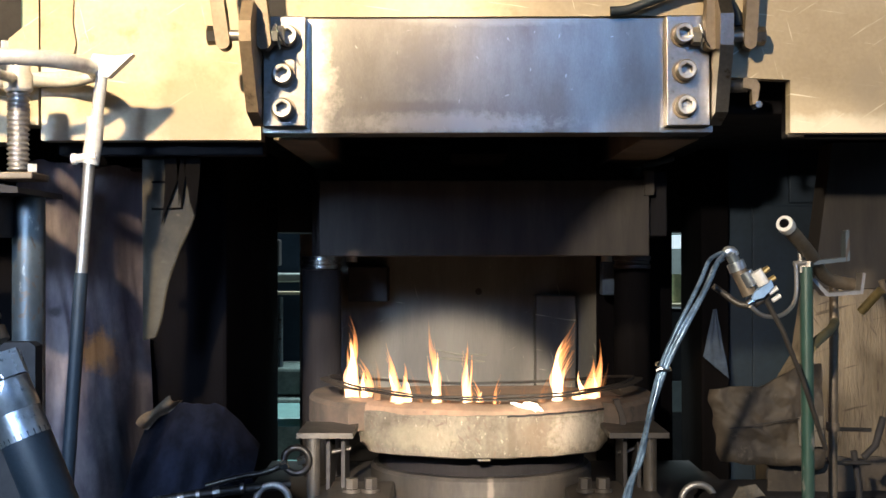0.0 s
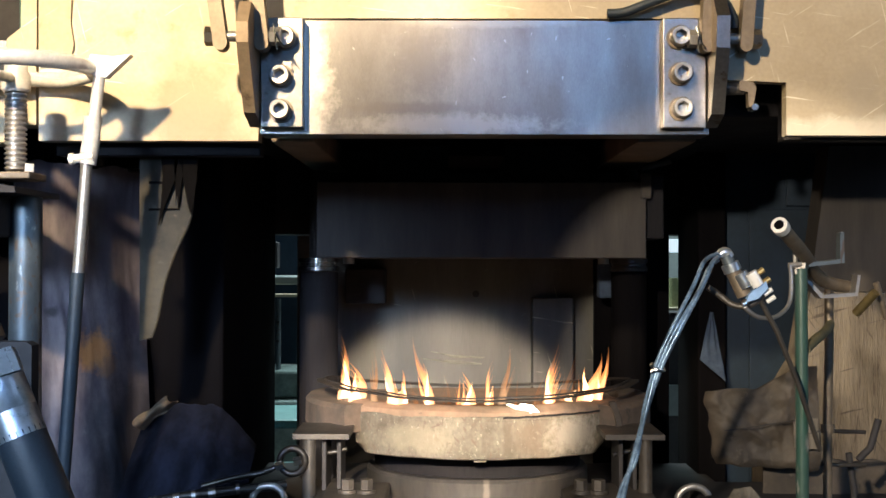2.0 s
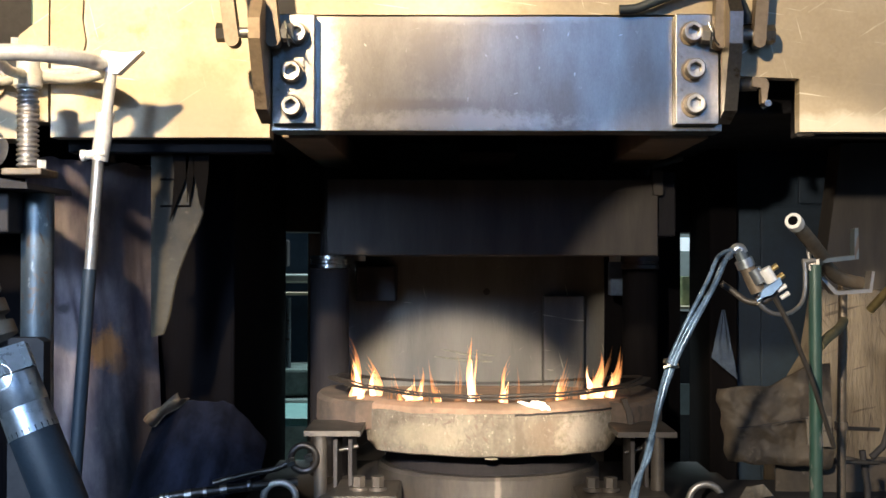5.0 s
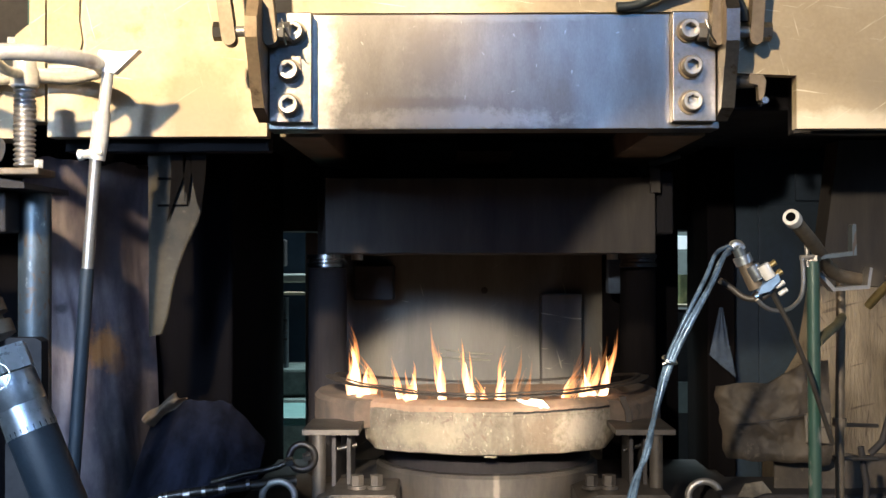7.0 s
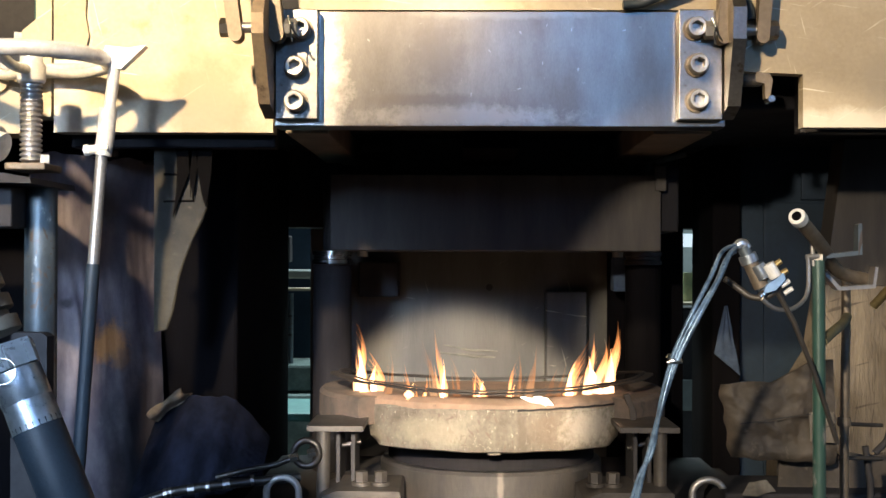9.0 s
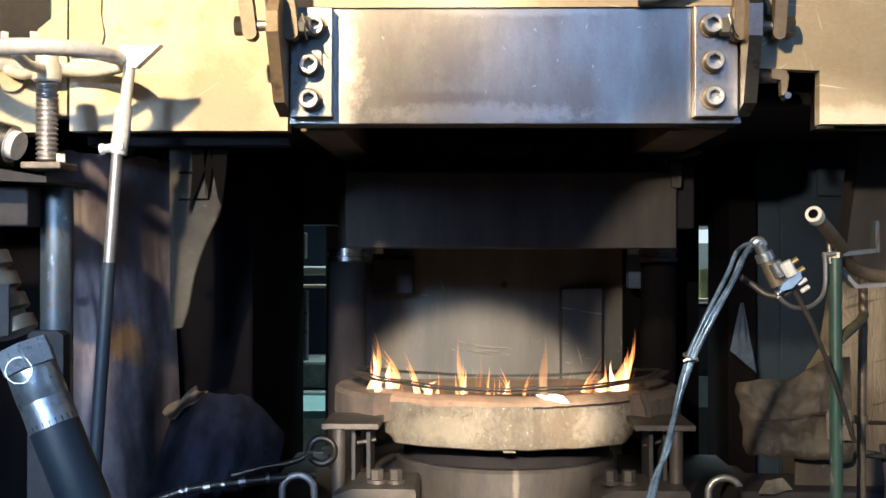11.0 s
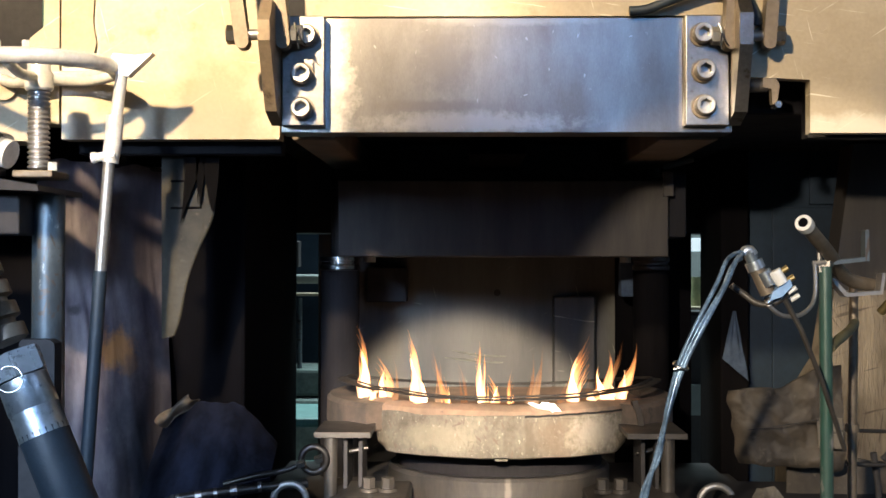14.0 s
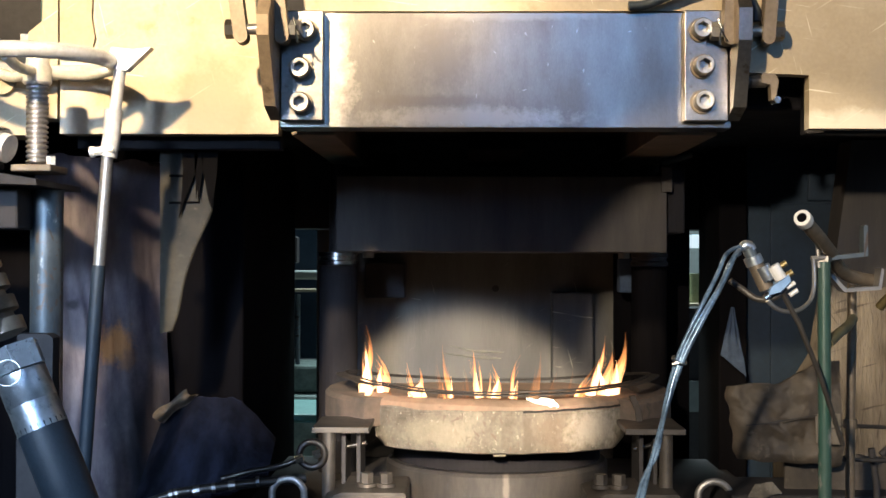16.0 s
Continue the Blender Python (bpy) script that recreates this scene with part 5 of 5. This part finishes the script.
def flame_shape(height, width, seed, bend, off=0.0, shells=3):
    """A licking tongue of nested sheets joined at the foot: leaning, waisted and pointed, with its foot at the origin."""
    rng = random.Random(seed)
    rows, seg, bm = 26, 10, bmesh.new()
    p1, p2, amp = rng.uniform(0, 6), rng.uniform(0, 6), rng.uniform(0.7, 1.5)
    feet = []
    for shell in range(shells):
        k = 1 - shell / (shells + 0.6)
        rings = []
        for j in range(rows + 1):
            u = j / rows
            w = width * k * (0.75 + 0.45 * math.sin(math.pi * (u * 0.9 + 0.12))) * (1 - u ** 1.3) ** 1.1
            w *= 1 + 0.45 * noise.noise(Vector((seed * 3.7 + off, u * 5, 0))) + 0.15 * math.sin(14 * u + p1)
            w = max(w, 0.0003)
            cx = off * (1 - 0.3 * u) + bend * u * u + amp * width * math.sin(5.0 * u + p2 + off) * u
            cy = 0.5 * amp * width * math.sin(4 * u + p1) * u
            rings.append([bm.verts.new((cx + w * math.cos(a), cy + 0.6 * w * math.sin(a), height * u * (1 - 0.1 * shell)))
                          for a in (2 * math.pi * q / seg for q in range(seg))])
        feet.append(rings[0])
        for q, r in zip(rings, rings[1:]):
            for s in range(seg):
                bm.faces.new((q[s], q[(s + 1) % seg], r[(s + 1) % seg], r[s]))
    for q, r in zip(feet, feet[1:]):
        for s in range(seg):
            bm.faces.new((q[s], q[(s + 1) % seg], r[(s + 1) % seg], r[s]))
    return bm


# Each fire site: x and y on the die's rim, full height, half width, brightness, and the heights
# (cm above the rim) at every half second of the stretches that show it; the rest wavers by itself.
TIMES = [0, 0.5, 1, 1.5, 2, 2.5, 3, 3.5, 4, 6.5, 7, 7.5, 8, 8.5, 9, 11.5, 12, 12.5, 13, 13.5, 14, 14.5, 15, 15.5, 16]
SITES = [
    (-0.272, 3.72, 0.19, 0.017, 2, [17, 9, 12, 13, 13, 11, 14, 16, 12, 16, 15, 12, 11, 17, 14, 10, 12, 14, 13, 13, 15, 15, 10, 13, 14]),
    (-0.215, 3.68, 0.15, 0.019, 2, [8, 8, 7, 8, 7, 8, 9, 8, 9, 7, 8, 8, 8, 8, 7, 9, 4, 10, 8, 8, 6, 6, 10, 7, 7]),
    (-0.115, 3.58, 0.16, 0.013, 1, [12, 6, 5, 8, 11, 5, 4, 8, 4, 5, 9, 4, 10, 11, 6, 9, 6, 8, 7, 9, 15, 6, 9, 7, 7]),
    (-0.073, 3.56, 0.14, 0.018, 2, [8, 7, 6, 6, 7, 6, 6, 7, 8, 7, 8, 7, 9, 8, 4, 6, 7, 9, 9, 8, 8, 9, 9, 7, 6]),
    (0.005, 3.53, 0.20, 0.014, 1, [17, 10, 13, 10, 14, 11, 10, 14, 10, 11, 16, 12, 12, 9, 14, 11, 9, 12, 13, 16, 10, 10, 11, 8, 11]),
    (0.050, 3.53, 0.17, 0.012, 0, [5, 13, 6, 12, 5, 6, 8, 6, 12, 10, 6, 9, 8, 12, 9, 8, 8, 13, 11, 9, 9, 7, 9, 9, 7]),
    (0.125, 3.52, 0.13, 0.014, 2, [5, 4, 5, 7, 7, 5, 7, 4, 5, 5, 5, 6, 8, 4, 6, 8, 9, 8, 5, 5, 6, 7, 7, 5, 7]),
    (0.170, 3.52, 0.16, 0.011, 1, [6, 8, 11, 6, 9, 15, 8, 5, 10, 9, 11, 9, 6, 12, 8, 9, 6, 5, 5, 6, 7, 8, 6, 6, 9]),
    (0.245, 3.53, 0.15, 0.010, 0, [5, 6, 9, 8, 6, 6, 11, 10, 4, 6, 9, 8, 5, 11, 11, 11, 5, 9, 9, 8, 12, 10, 5, 6, 10]),
    (0.300, 3.54, 0.13, 0.012, 0, [7, 4, 5, 6, 6, 5, 12, 6, 6, 4, 4, 9, 4, 6, 6, 5, 7, 8, 6, 5, 6, 9, 7, 4, 5]),
    (0.360, 3.57, 0.19, 0.015, 2, [17, 8, 10, 12, 12, 9, 10, 9, 9, 8, 9, 13, 11, 9, 12, 12, 11, 13, 9, 9, 14, 16, 7, 10, 8]),
    (0.395, 3.59, 0.16, 0.010, 0, [9, 5, 7, 9, 10, 10, 6, 10, 8, 10, 12, 6, 12, 11, 5, 11, 12, 8, 11, 11, 6, 8, 9, 11, 6]),
    (0.460, 3.64, 0.16, 0.019, 2, [9, 9, 8, 9, 10, 11, 9, 11, 8, 11, 9, 9, 10, 8, 11, 9, 6, 9, 10, 9, 10, 8, 11, 9, 10]),
    (0.497, 3.68, 0.18, 0.015, 1, [12, 13, 12, 11, 11, 13, 14, 13, 13, 12, 14, 13, 13, 12, 15, 11, 11, 12, 12, 13, 12, 12, 14, 13, 13]),
]
for extra, (ex, ey, eb) in enumerate(((-0.165, 3.62, 0), (-0.035, 3.545, 0), (0.085, 3.52, 1), (0.21, 3.525, 0), (0.33, 3.555, 0), (0.43, 3.61, 1), (0.475, 3.655, 0))):
    er = random.Random(300 + extra)
    SITES.append((ex, ey, 0.15, 0.010, eb, [er.uniform(4, 13) for _ in TIMES]))
FLAMES = []


def flames():
    for i, (x, y, height, width, bright, tall) in enumerate(SITES):
        y += 0.045 if abs(x - XC) < 0.36 else 0.08
        rng = random.Random(90 + i)
        t = thing("flame", (x, y, 1.066), "small orange flame licking up from the die rim", "flame", "flames round the die")
        height *= 1.35
        width *= 0.90 + 0.10 * bright
        bend = 0.03 if x > XC else -0.018
        shell = (M_FAINT, M_FIRE, M_FIRE)[bright]
        part("tongue", flame_free(height, width, i, bend, t), shell, t, "", True)
        for k in range(2):
            part("tongue", flame_free(height * rng.uniform(0.6, 0.9), width * rng.uniform(0.4, 0.6), i * 7 + k + 200, bend * rng.uniform(0, 1.5), t,
                                      width * rng.uniform(-1.4, 1.4)), shell, t, "", True)
        if bright:
            part("core", flame_free(height * (0.8 if bright == 2 else 0.65), width * (0.85 if bright == 2 else 0.6), i + 40, bend * 0.5, t, 0, 2), M_CORE, t, "white-yellow core", True)
        FLAMES.append((t, i))
    for i, (x, y) in enumerate(((-0.245, 3.69), (-0.10, 3.565), (0.42, 3.61), (0.48, 3.66))):
        t = thing("low_flame", (x, y + 0.03, 1.068), "low bright flame along the die rim", "flame", "low flames round the die")
        part("tongue", flame_free(0.045, 0.014, 80 + i, 0.004, t, 0, 3), M_FIRE, t, "", True)
        FLAMES.append((t, -1 - i))


def flame_free(height, width, seed, bend, t, off=0.0, shells=3):
    """A flame's mesh moved to its thing's place."""
    bm = flame_shape(height, width, seed, bend, off, shells)
    bmesh.ops.translate(bm, verts=bm.verts, vec=t.location)
    return bm


flames()


def motions():
    """Fire flickers: each tongue rises and falls on its foot, leans and turns, ten times a second."""
    for t, i in FLAMES:
        rng = random.Random(500 + i)
        foot = BASE[t.name]
        rows = []
        for k in range(161):
            s = k / 10
            if i >= 0:
                height, tall = SITES[i][2] * 1.35, SITES[i][5]
                near = min(range(len(TIMES)), key=lambda j: abs(TIMES[j] - s))
                target = tall[near] / 100
                if abs(TIMES[near] - s) > 0.01:
                    target = max(0.03, target * rng.uniform(0.55, 1.25))
                drop = min(max(-0.02, height - target * 1.45), 0.08 if abs(foot.x - XC) > 0.34 else 0.14)
                lean = rng.uniform(-7, 7)
            else:
                drop, lean = rng.uniform(-0.004, 0.014), rng.uniform(-10, 10)
            rows.append((s, pose(foot.x + rng.uniform(-0.006, 0.006), foot.y, foot.z - drop, rng.uniform(-4, 4), lean, rng.uniform(-40, 40))))
        walk(t, rows)


motions()
